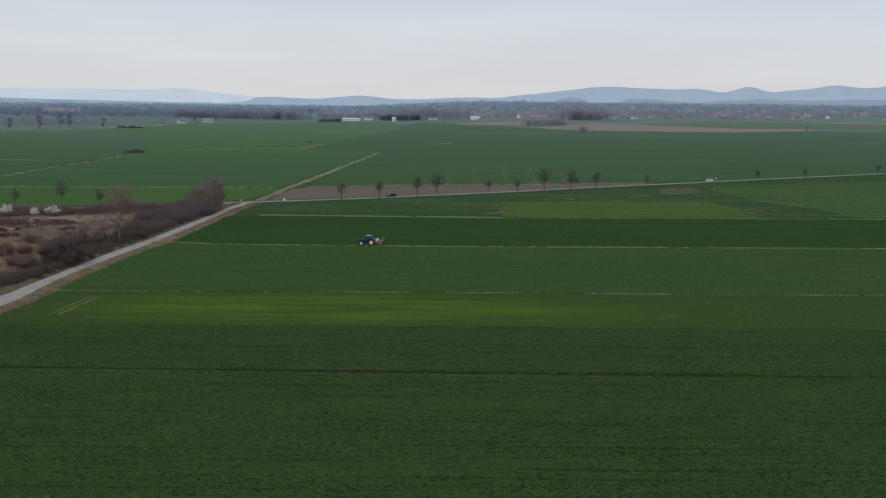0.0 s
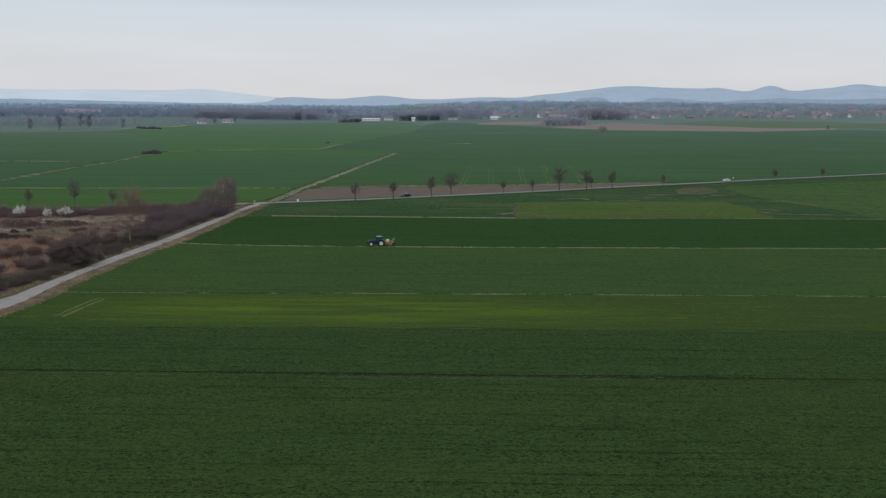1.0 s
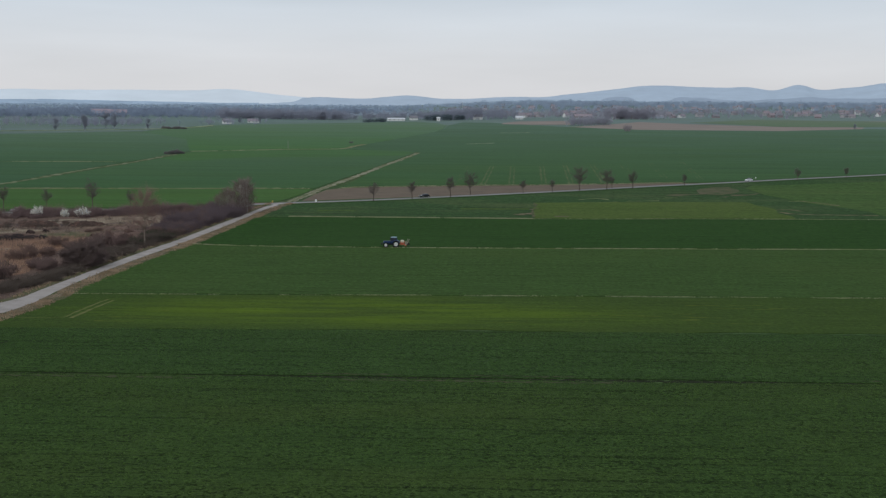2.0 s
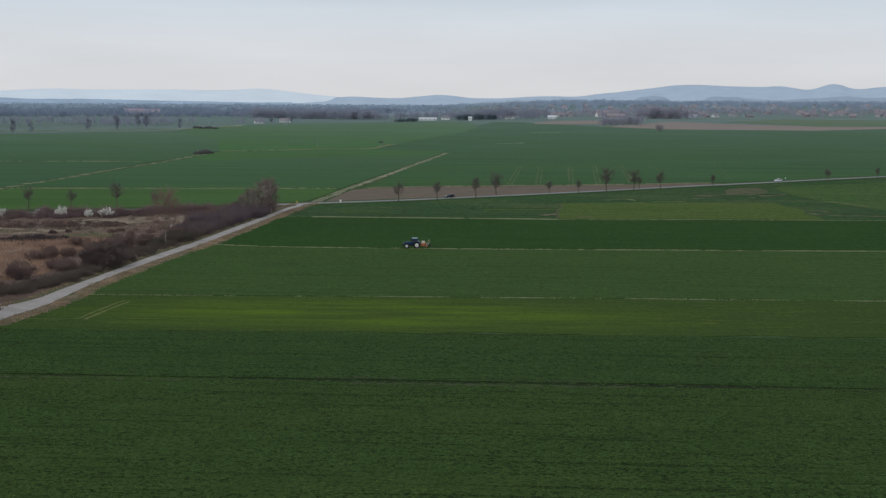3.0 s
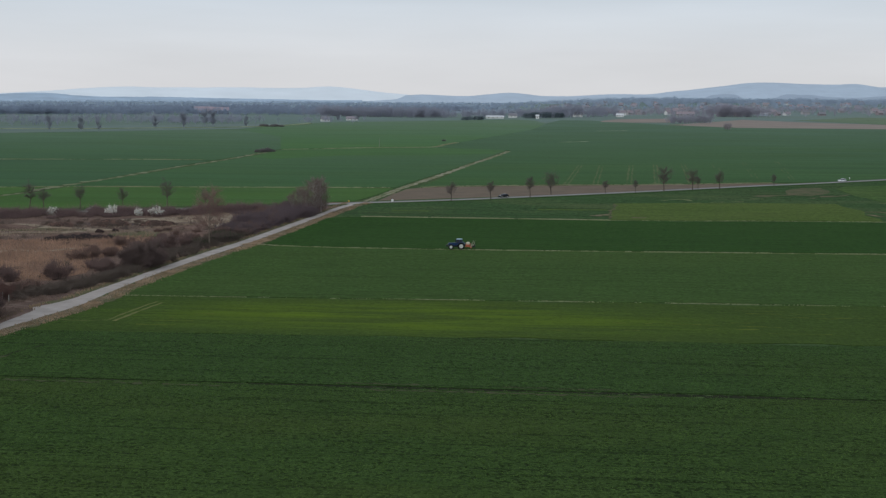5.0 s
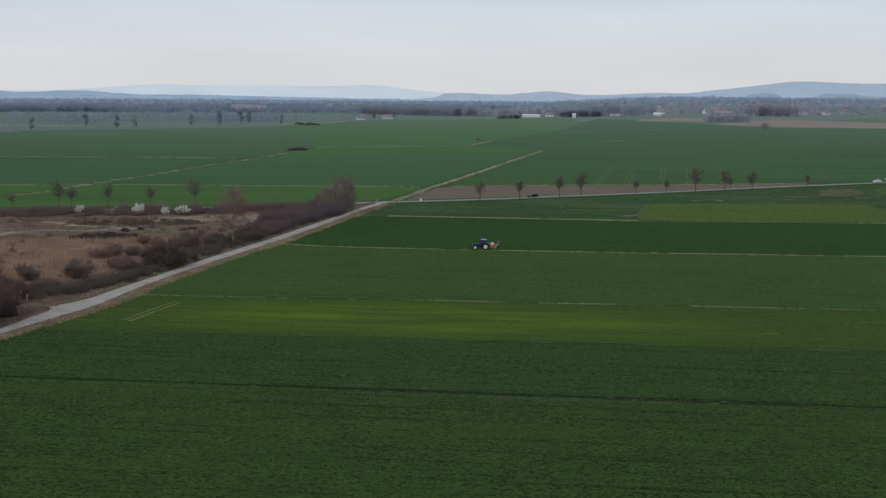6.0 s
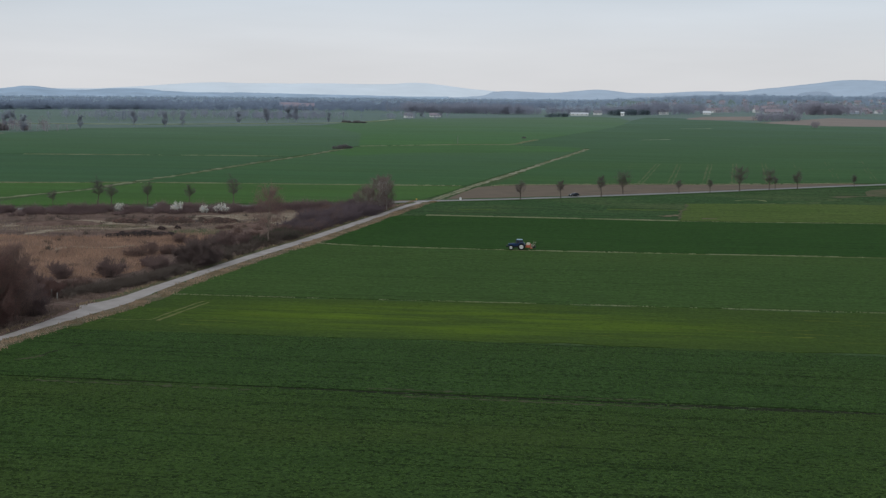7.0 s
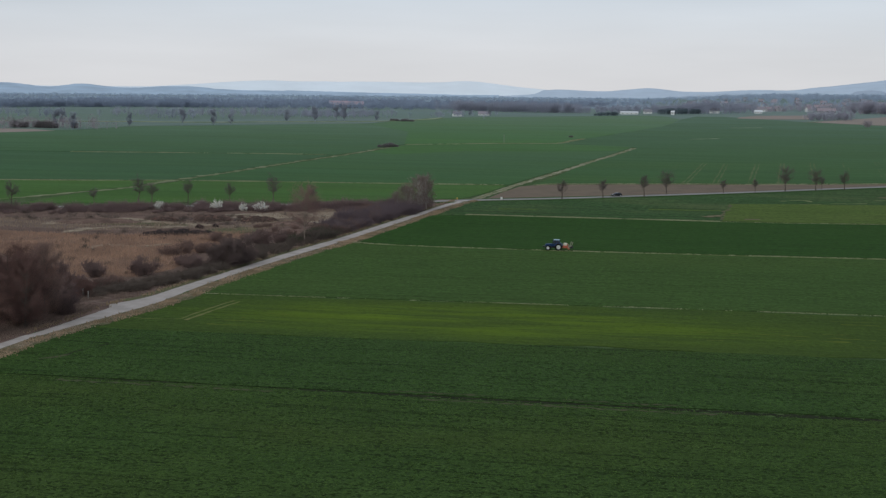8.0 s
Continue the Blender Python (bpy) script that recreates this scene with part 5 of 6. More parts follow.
heap("brush_pile", -120, 458, 6.0, 3.2, 1.9, 30, 6, BRUSH_RED, "reddish-brown heap of cut branches", "brush pile", (TWIG_RED, 500))
heap("brush_pile", -148, 451, 5.0, 3.0, 1.4, 0, 8, BRUSH_RED, "low reddish-brown heap of cut branches", "brush pile", (TWIG_RED, 500))
heap("earth_mound", -108, 452, 8, 4, 0.9, 40, 9, WASTE, "low weedy earth mound in the wasteland", "mound")
heap("earth_mound", -166, 440, 14, 5, 1.4, 15, 10, WASTE, "low weedy earth mound in the wasteland", "mound")
heap("earth_mound", -99, 436, 8, 5, 0.8, 70, 12, WASTE, "low weedy earth mound in the wasteland", "mound")
heap("earth_mound", -103, 410, 9, 4.5, 0.9, 80, 13, WASTE, "low weedy earth mound in the wasteland", "mound")

# far thickets standing alone in the fields
for k in range(10):
    copy_thing(bushes["pale"], spot(-214 + 1.2 * k + srng.uniform(-0.6, 0.6), 985 + srng.uniform(-6, 6) + 1.4 * k, srng.uniform(0, 360), 0.5 + 0.5 * math.sin(0.33 * k), (0.45 + 0.6 * math.sin(0.33 * k)) * srng.uniform(0.7, 1.25)))
bushes["pale"].matrix_world = spot(-209, 990, 20, 1.0)
for x, y, n_, sz in ((-350, 1643, 12, 1.3), (-112, 1227, 1, 0.8), (-590, 1250, 12, 3.0)):
    for k in range(n_):
        copy_thing(bushes["pale"], spot(x + srng.uniform(-1, 1) * 2.9 * n_ ** 0.5 * sz, y + srng.uniform(-1, 1) * 5, srng.uniform(0, 360), sz * srng.uniform(0.55, 1.35), sz * srng.uniform(0.5, 1.0)))

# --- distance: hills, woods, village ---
# hill colours hold the aerial haze, paler for the farther ridges
HILL_HAZED_PALE = plain("hill_hazed_pale", (0.765, 0.825, 0.865), 1.0, 0, 0.06, 0.006)
HILL_HAZED = plain("hill_hazed", (0.465, 0.55, 0.64), 1.0, 0, 0.06, 0.02)
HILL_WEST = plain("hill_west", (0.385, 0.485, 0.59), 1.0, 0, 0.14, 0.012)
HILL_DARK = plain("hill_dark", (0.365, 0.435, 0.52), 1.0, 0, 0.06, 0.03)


def hills(name, radius, az0, az1, base, steps, bumps, mat, label, seed):
    """A far ridge: a sum of soft rises along the compass, sloping to the plain in front."""
    verts, faces = [], []
    n = int((az1 - az0) / 0.12)
    prof = [(-330, 0.0), (-240, 0.3), (-130, 0.66), (-60, 0.86), (0, 1.0), (90, 0.85)]
    for i in range(n + 1):
        az = az0 + (az1 - az0) * i / n
        top = base + sum(h * math.exp(-((az - c) / w) ** 2) for c, w, h in bumps)
        for a, b, h in steps:
            k = min(1.0, max(0.0, (az - a) / (b - a)))
            top += h * k * k * (3 - 2 * k)
        top += 1.6 * noise.noise(Vector((az * 1.1, seed, 0))) + 0.7 * noise.noise(Vector((az * 5.0, seed, 3))) + 0.4 * noise.noise(Vector((az * 17.0, seed, 5)))
        for dr, f in prof:
            r = radius + dr
            x, y = r * math.sin(radians(az)), r * math.cos(radians(az))
            verts.append((x, y, gz(x, y) - 2 + max(0.0, top - gz(x, y) + 2) * f))
    k = len(prof)
    for i in range(n):
        for j in range(k - 1):
            a = i * k + j
            faces.append((a, a + k, a + k + 1, a + 1))
    return tagged(mesh_ob(name, verts, faces, mat, smooth=True), label, "hills", kind="structure")


hills("backdrop_hills_pale", 4840, -40, -4.5, 24, [(-23, -18, 20), (-10.8, -5.4, -26)], [(-34, 3.5, 12), (-18.0, 1.2, 2), (-14.0, 1.5, 2), (-10.0, 1.1, 7)], HILL_HAZED_PALE, "hills on the horizon coloured with pale blue haze", 1.0)
hills("backdrop_hills_north", 4800, -9, 30, 22, [(1.2, 5.6, 38), (9.6, 10.8, -5), (12.0, 13.5, 10)], [(-3.3, 1.0, 11), (-6.6, 0.7, 4), (0.8, 1.3, 9), (2.8, 0.9, 5), (6.3, 1.2, 10), (7.8, 0.8, 4), (8.8, 0.7, 3), (9.7, 0.6, 6), (11.6, 0.6, 19), (14.8, 0.9, 16), (17.2, 1.1, 20), (21, 2.5, 20), (26, 2, 15)], HILL_HAZED, "hills behind the village coloured with blue haze", 2.0)
hills("backdrop_hills_west", 4700, -42, -9, 20, [(-18, -9.5, -7)], [(-27.7, 1.0, 14), (-24.8, 0.9, 11), (-21.3, 1.0, 7), (-31, 1.3, 14), (-36, 2, 12)], HILL_WEST, "wooded hills in the west coloured with blue haze", 3.0)
hills("backdrop_hills_dark", 4560, 2.6, 30, 11, [(6.2, 7.0, 11)], [(4.3, 0.3, 12), (4.75, 0.4, 18), (5.3, 0.4, 17), (7.2, 0.4, 10), (7.95, 0.6, 10), (9.0, 0.7, 4), (10.7, 0.9, 7), (12.0, 0.8, 13), (13.4, 0.9, 10), (14.8, 0.9, 10), (16.1, 1.0, 14), (19, 2, 14), (23, 3, 14)], HILL_DARK, "wooded hill ridge behind the village coloured with darker haze", 4.0)


def wood(name, line, depth, n, h0, h1, mat, label, seed, spread=0.35, scraps=80, size=0.07, patchy=0.0):
    """A far belt of trees, each a trunk and a rounded crown of many twig clumps, joined into one. patchy: share of the belt left open."""
    rng = np.random.default_rng(seed)
    L = np.array(line, float)
    run = np.concatenate(([0], np.cumsum(np.linalg.norm(np.diff(L, axis=0), axis=1))))
    at = rng.random(n) * run[-1]
    P = np.stack([np.interp(at, run, L[:, k]) for k in (0, 1)], 1) + rng.normal(0, depth, (n, 2))
    if patchy:
        P = P[[noise.noise(Vector((x * 0.008, y * 0.004, seed))) * 0.5 + 0.5 > patchy for x, y in P]]
        n = len(P)
    H = rng.uniform(h0, h1, n) * np.array([0.75 + 0.5 * (noise.noise(Vector((x * 0.02, y * 0.02, seed))) * 0.5 + 0.5) for x, y in P])
    Z = np.array([gz(x, y) - 0.3 for x, y in P])
    base = np.column_stack([P, Z])
    w = np.column_stack([H * 0.03, np.zeros((n, 2))])
    trunk = np.stack([base - w, base + w, base + np.column_stack([np.zeros((n, 2)), H * 0.8])], 1)
    c = rng.normal(0, 1, (n, scraps, 3))
    c *= (rng.random((n, scraps, 1)) ** 0.45) / np.linalg.norm(c, axis=2, keepdims=True)
    R = H * spread * rng.uniform(0.7, 1.2, n)
    c = c * np.stack([R, R, H * 0.46], 1)[:, None] + (base + np.column_stack([np.zeros((n, 2)), H * 0.52]))[:, None]
    d = rng.normal(0, 1, (n, scraps, 2, 3)) * (H * size)[:, None, None, None]
    leaf = np.stack([c, c + d[:, :, 0], c + d[:, :, 1]], 2).reshape(-1, 3, 3)
    return tagged(triangles(name, np.concatenate([trunk, leaf]), mat), label, "woodland", kind="stuff")


def polar(az, r):
    return (r * math.sin(radians(az)), r * math.cos(radians(az)))


# the blue of these belts is haze put into the wood colours
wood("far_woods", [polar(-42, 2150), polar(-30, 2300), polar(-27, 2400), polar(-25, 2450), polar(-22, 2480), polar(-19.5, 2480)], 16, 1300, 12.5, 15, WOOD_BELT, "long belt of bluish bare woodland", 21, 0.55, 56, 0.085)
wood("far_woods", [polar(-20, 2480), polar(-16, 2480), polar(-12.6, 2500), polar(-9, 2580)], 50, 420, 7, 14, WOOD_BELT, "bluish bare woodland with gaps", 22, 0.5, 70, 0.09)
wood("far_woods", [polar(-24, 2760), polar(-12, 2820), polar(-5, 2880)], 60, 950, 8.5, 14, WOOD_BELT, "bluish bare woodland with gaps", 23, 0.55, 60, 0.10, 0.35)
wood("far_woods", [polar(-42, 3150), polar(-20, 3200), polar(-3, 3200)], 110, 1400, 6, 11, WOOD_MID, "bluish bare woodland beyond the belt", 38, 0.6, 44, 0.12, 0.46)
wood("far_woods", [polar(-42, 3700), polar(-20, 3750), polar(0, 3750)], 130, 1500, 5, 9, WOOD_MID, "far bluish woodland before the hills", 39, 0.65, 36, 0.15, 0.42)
wood("far_woods", [polar(-42, 4300), polar(-20, 4330), polar(2, 4300)], 70, 2100, 4, 6.5, WOOD_HAZED, "hazy blue treeline below the hills", 40, 0.7, 34, 0.17)
wood("far_woods", [polar(-1, 3900), polar(6, 4000), polar(12, 3950), polar(20, 3900)], 130, 1300, 6, 11, WOOD_HAZED, "long belt of bluish far woodland", 24, 0.6, 36, 0.16, 0.3)
wood("far_woods", [polar(0, 4330), polar(12, 4330), polar(26, 4300)], 60, 1000, 4, 6.5, WOOD_HAZED, "hazy blue treeline below the hills", 41, 0.7, 34, 0.17)
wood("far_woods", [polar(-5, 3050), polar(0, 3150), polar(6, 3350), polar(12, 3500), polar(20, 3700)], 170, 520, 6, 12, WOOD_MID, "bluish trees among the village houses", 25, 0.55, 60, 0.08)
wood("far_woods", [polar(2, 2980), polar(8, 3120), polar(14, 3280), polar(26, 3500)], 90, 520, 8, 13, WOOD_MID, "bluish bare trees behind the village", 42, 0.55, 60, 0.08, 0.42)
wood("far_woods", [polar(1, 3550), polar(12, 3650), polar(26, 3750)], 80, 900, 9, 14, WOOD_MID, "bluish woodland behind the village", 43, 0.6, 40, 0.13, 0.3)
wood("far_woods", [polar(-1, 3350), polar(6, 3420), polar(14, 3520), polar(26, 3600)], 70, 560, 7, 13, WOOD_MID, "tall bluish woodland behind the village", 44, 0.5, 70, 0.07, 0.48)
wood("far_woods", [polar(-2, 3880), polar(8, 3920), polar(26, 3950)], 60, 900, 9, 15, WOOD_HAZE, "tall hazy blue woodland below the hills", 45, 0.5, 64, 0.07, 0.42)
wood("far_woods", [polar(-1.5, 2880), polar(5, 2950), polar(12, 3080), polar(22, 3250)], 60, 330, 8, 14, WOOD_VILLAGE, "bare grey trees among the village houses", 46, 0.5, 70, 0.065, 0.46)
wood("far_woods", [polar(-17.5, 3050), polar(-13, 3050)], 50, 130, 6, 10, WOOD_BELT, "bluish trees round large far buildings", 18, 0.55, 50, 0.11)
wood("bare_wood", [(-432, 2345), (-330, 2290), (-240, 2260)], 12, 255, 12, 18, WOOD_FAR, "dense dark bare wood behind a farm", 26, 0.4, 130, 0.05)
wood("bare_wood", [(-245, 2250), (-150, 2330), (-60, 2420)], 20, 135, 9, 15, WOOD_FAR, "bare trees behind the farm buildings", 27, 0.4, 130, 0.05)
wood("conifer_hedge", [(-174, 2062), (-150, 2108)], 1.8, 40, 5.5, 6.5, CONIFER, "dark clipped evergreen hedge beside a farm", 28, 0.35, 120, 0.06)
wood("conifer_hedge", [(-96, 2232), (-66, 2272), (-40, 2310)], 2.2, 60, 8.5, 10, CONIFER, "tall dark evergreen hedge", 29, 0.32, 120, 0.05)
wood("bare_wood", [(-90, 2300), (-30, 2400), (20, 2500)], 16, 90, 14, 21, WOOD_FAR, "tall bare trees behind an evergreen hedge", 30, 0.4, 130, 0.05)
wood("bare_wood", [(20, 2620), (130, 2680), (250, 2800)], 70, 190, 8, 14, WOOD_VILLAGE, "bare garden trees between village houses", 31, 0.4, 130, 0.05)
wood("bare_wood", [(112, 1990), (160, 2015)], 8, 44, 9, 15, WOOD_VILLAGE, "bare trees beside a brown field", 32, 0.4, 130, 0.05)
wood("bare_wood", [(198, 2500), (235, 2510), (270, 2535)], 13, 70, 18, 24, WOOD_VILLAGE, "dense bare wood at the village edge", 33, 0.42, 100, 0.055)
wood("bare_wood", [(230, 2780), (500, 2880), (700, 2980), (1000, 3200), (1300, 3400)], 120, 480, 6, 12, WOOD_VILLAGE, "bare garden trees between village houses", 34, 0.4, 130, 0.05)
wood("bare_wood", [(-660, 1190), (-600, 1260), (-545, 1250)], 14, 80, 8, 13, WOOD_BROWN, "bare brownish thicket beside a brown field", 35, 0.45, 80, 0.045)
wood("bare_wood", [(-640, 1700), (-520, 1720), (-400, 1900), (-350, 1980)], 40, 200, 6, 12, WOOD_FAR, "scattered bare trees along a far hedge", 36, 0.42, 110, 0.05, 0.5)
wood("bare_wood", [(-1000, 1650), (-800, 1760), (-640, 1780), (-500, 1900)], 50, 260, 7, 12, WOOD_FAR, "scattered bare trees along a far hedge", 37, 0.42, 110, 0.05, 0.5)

wood("shrub_clump", [(154, 1682), (162, 1684)], 1.2, 7, 7.5, 9.5, WOOD_BROWN, "rounded bare shrub clump before the brown field", 47, 0.42, 160, 0.04)

wood("bare_wood", [(-800, 1640), (-690, 1640), (-600, 1660)], 26, 110, 8, 13, WOOD_HAZED_CLUMP, "bluish tree clumps in a far meadow", 48, 0.45, 90, 0.05, 0.5)
wood("bare_wood", [(-560, 1780), (-460, 1860), (-400, 1930)], 22, 90, 6, 11, WOOD_HAZED_CLUMP, "bluish tree clumps in a far meadow", 49, 0.45, 90, 0.05, 0.45)

# single trees in the far fields
# lone far trees, their colour paled and blued like haze
WOOD_TREE = twiggy("field_tree_wood", (0.225, 0.244, 0.284), (0.245, 0.264, 0.30), 0.2, 3.0)
far_trees = [plant("field_tree", bare_tree(110 + i, 9.6, 3.0, 2.2, 22, 8, 16, 1.0, 0.035, 0.28), WOOD_TREE, WOOD_TREE,
                   "bare lone tree among far fields", "tree", "lone trees in the far fields", spot(0, 0, 0, 1)) for i in range(2)]
repeat(far_trees, [(-455, 1545, 0, 1.3, 1.1), (-427, 1557, 1, 1.2, 1.2), (-432, 1660, 1, 1.25, 1.0), (-417, 1639, 0, 1.15, 1.1), (-377, 1630, 0, 0.9, 1.0),
                   (-538, 1321, 0, 0.9, 1.1), (-514, 1394, 1, 1.0, 1.2), (-487, 1407, 0, 1.05, 1.1), (-472, 1415, 1, 0.8, 1.0), (-576, 1247, 1, 1.2, 1.0), (-549, 1225, 0, 1.1, 1.0),
                   (-440, 1600, 1, 1.2, 1.0), (-610, 1330, 0, 1.2, 1.0), (-300, 1930, 1, 0.9, 1.0), (-330, 1950, 0, 0.8, 1.1), (462, 1885, 0, 0.6, 0.8)])

# cream, brick and tile tints are muted by haze put into them
WALL_WHITE = plain("white_render", (0.78, 0.78, 0.76), 0.9, 0, 0.06, 0.3)
WALL_CREAM = plain("cream_render", (0.42, 0.40, 0.41), 0.9, 0, 0.1, 0.3)
WALL_BRICK = plain("brick_wall", (0.32, 0.275, 0.285), 0.9, 0, 0.15, 0.5)
WALL_PALE = plain("pale_render", (0.50, 0.49, 0.50), 0.9, 0, 0.08, 0.3)
ROOF_RED = plain("red_tile_roof", (0.305, 0.258, 0.278), 0.9, 0, 0.18, 0.6)
ROOF_BROWN = plain("brown_tile_roof", (0.275, 0.250, 0.272), 0.9, 0, 0.18, 0.6)
ROOF_GREY = plain("grey_roof", (0.215, 0.215, 0.235), 0.9, 0, 0.12, 0.6)
ROOF_PALE = plain("pale_metal_roof", (0.62, 0.64, 0.66), 0.6, 0, 0.06, 0.6)
PANE = plain("dark_pane", (0.03, 0.035, 0.045), 0.15, 0, 0.1, 1.0)


def box(bm, cx, cy, cz, sx, sy, sz, bevel=0.0):
    r = bmesh.ops.create_cube(bm, size=1.0, matrix=Matrix.Translation((cx, cy, cz)) @ Matrix.Diagonal((sx, sy, sz, 1)))
    if bevel:
        es = list({e for v in r["verts"] for e in v.link_edges})
        bmesh.ops.bevel(bm, geom=es, offset=bevel, segments=2, affect="EDGES", profile=0.6)
    return r["verts"]


def house(x, y, w, d, eaves, ridge, turn, wall, roof, label, chimney=True, windows=3, group="houses of the village"):
    top = empty("house", pose(x, y, gz(x, y) - 0.1, 0, 0, turn))
    bm = bmesh.new()
    v = [bm.verts.new(p) for p in ((-w / 2, -d / 2, 0), (w / 2, -d / 2, 0), (w / 2, d / 2, 0), (-w / 2, d / 2, 0),
                                   (-w / 2, -d / 2, eaves), (w / 2, -d / 2, eaves), (w / 2, d / 2, eaves), (-w / 2, d / 2, eaves),
                                   (-w / 2, 0, ridge - 0.1), (w / 2, 0, ridge - 0.1))]
    for f in ((0, 1, 5, 4), (2, 3, 7, 6), (1, 2, 6, 9, 5), (3, 0, 4, 8, 7)):
        bm.faces.new([v[i] for i in f])
    part("wall", bm, wall, top)
    bm = bmesh.new()
    o, k = 0.5, (ridge - eaves) / (d / 2)
    for s in (-1, 1):
        q = [(-w / 2 - o, s * (d / 2 + o), eaves - k * o), (w / 2 + o, s * (d / 2 + o), eaves - k * o), (w / 2 + o, 0, ridge), (-w / 2 - o, 0, ridge)]
        a = [bm.verts.new(p) for p in q]
        b = [bm.verts.new((p[0], p[1], p[2] + 0.25)) for p in q]
        bm.faces.new(a)
        bm.faces.new(b)
        for i in range(4):
            bm.faces.new((a[i], a[(i + 1) % 4], b[(i + 1) % 4], b[i]))
    bmesh.ops.recalc_face_normals(bm, faces=bm.faces)
    rf = part("roof", bm, roof, top)
    if chimney:
        bm = bmesh.new()
        box(bm, w * 0.2, d * 0.08, ridge + 0.4, 0.8, 0.8, 1.8)
        part("chimney", bm, WALL_BRICK, rf)
    for i in range(windows):
        bm = bmesh.new()
        box(bm, -w / 2 + (i + 0.5) * w / windows, -d / 2 - 0.02, eaves * 0.55, 1.0, 0.1, min(1.2, eaves * 0.4))
        part("window", bm, PANE, top)
    return tagged(top, label, "house", group)


# buildings that stand out
house(-344, 1932, 11, 8, 3.4, 6.8, 20, WALL_WHITE, ROOF_GREY, "white farmhouse with a grey gabled roof")
house(-322, 2012, 15, 8, 2.6, 5.4, 5, WALL_WHITE, ROOF_BROWN, "long white farm building with grey roof", False)
house(-141, 2225, 26, 9, 2.7, 4.2, 12, WALL_WHITE, ROOF_PALE, "long low white farm shed with pale roof", False, 4)
house(-118, 2290, 12, 9, 3.5, 6.5, 12, WALL_WHITE, ROOF_GREY, "white farm outbuilding with grey roof", False, 2)
house(-77, 2225, 5, 5, 4.5, 6.0, 0, WALL_WHITE, ROOF_PALE, "small white building between evergreen hedges", False, 1)
house(-20, 2385, 15, 9, 4.6, 8.5, 8, WALL_WHITE, ROOF_GREY, "white two-storey house with grey roof", True, 4)
house(48, 2425, 12, 8, 3.0, 5.5, 0, WALL_WHITE, ROOF_PALE, "low white house with pale roof", False, 3)
house(160, 2560, 30, 11, 3.6, 7.6, 4, WALL_CREAM, ROOF_RED, "large village building with red roof", True, 6)
house(158, 2790, 18, 10, 5.0, 9.5, 10, WALL_CREAM, ROOF_RED, "two-storey village building with red roof", True, 5)
house(300, 2640, 14, 8, 3.5, 5.0, 0, plain("blue_wall", (0.45, 0.52, 0.6), 0.8), ROOF_PALE, "low pale blue building at the village edge", False, 3)
# red-roofed buildings among the woods, blued in colour for haze
FAR_WALL = plain("hazed_wall", (0.235, 0.245, 0.295), 0.9, 0, 0.08, 0.3)
FAR_ROOF = plain("hazed_red_roof", (0.335, 0.285, 0.325), 0.9, 0, 0.1, 0.3)
house(-636, 2400, 30, 14, 6.5, 12.5, 15, FAR_WALL, FAR_ROOF, "large red-roofed building in the far woods", True, 8)
house(-611, 2417, 26, 12, 6.0, 11.5, 15, FAR_WALL, FAR_ROOF, "large red-roofed building in the far woods", True, 6)
house(1165, 3590, 40, 22, 8.0, 11.0, 20, WALL_WHITE, ROOF_PALE, "large white hall at the village edge", False, 5)
vr = random.Random(17)
for i in range(150):
    s = i / 149
    az = -1.5 + 23 * s + vr.uniform(-0.5, 0.5)
    r = 2440 + 24 * (az if az > 3 else 3) + vr.uniform(0, 1) ** 1.3 * 900
    if -1.5 <= az < 3:
        r += 60
    x, y = polar(az, r)
    roof = vr.choice((ROOF_RED, ROOF_RED, ROOF_BROWN, ROOF_BROWN, ROOF_GREY))
    wall = vr.choice((WALL_WHITE, WALL_PALE, WALL_CREAM, WALL_CREAM, WALL_CREAM, WALL_BRICK, WALL_BRICK))
    e = vr.uniform(3.0, 5.0)
    house(x, y, vr.uniform(9, 15), vr.uniform(7, 10), e, e + vr.uniform(3, 4.5), vr.uniform(-30, 60), wall, roof,
          "village house with a %s gabled roof" % ("red tiled" if roof == ROOF_RED else "brown tiled" if roof == ROOF_BROWN else "grey"), vr.random() > 0.4, vr.randint(2, 3))

# lattice mast and lone pole
def pole_thing(x, y, h, w, mat, name, label):
    bm = bmesh.new()
    bmesh.ops.create_cone(bm, cap_ends=True, segments=8, radius1=w, radius2=w * 0.6, depth=h, matrix=Matrix.Translation((0, 0, h / 2)))
    top = empty(name, pose(x, y, gz(x, y)))
    part("shaft", bm, mat, top)
    bm = bmesh.new()
    bmesh.ops.create_cone(bm, cap_ends=True, segments=8, radius1=w * 1.5, radius2=w * 1.5, depth=0.4, matrix=Matrix.Translation((0, 0, h)))
    part("cap", bm, mat, top)
    return tagged(top, label, "pole")


CONCRETE = plain("pale_concrete", (0.29, 0.28, 0.255), 0.9, 0, 0.1, 1.0)
pole_thing(-147, 1102, 5.5, 0.2, CONCRETE, "pole", "pale lone concrete pole in a green field")
pole_thing(-45, 2400, 28.0, 0.3, WALL_WHITE, "radio_mast", "thin pale mast above the trees")

# --- vehicles and small roadside things ---
BLUE = plain("tractor_blue", (0.016, 0.045, 0.125), 0.35, 0, 0.12, 2.0)
# roof blue lightened to stand for the highlight on its top
ROOF_LIT = plain("cab_roof_lit", (0.30, 0.43, 0.52), 0.5, 0, 0.08, 2.0)
TYRE = plain("tyre_rubber", (0.022, 0.021, 0.02), 0.85, 0, 0.3, 5.0)
RIM = plain("pale_rim", (0.66, 0.66, 0.62), 0.5, 0, 0.12, 3.0)
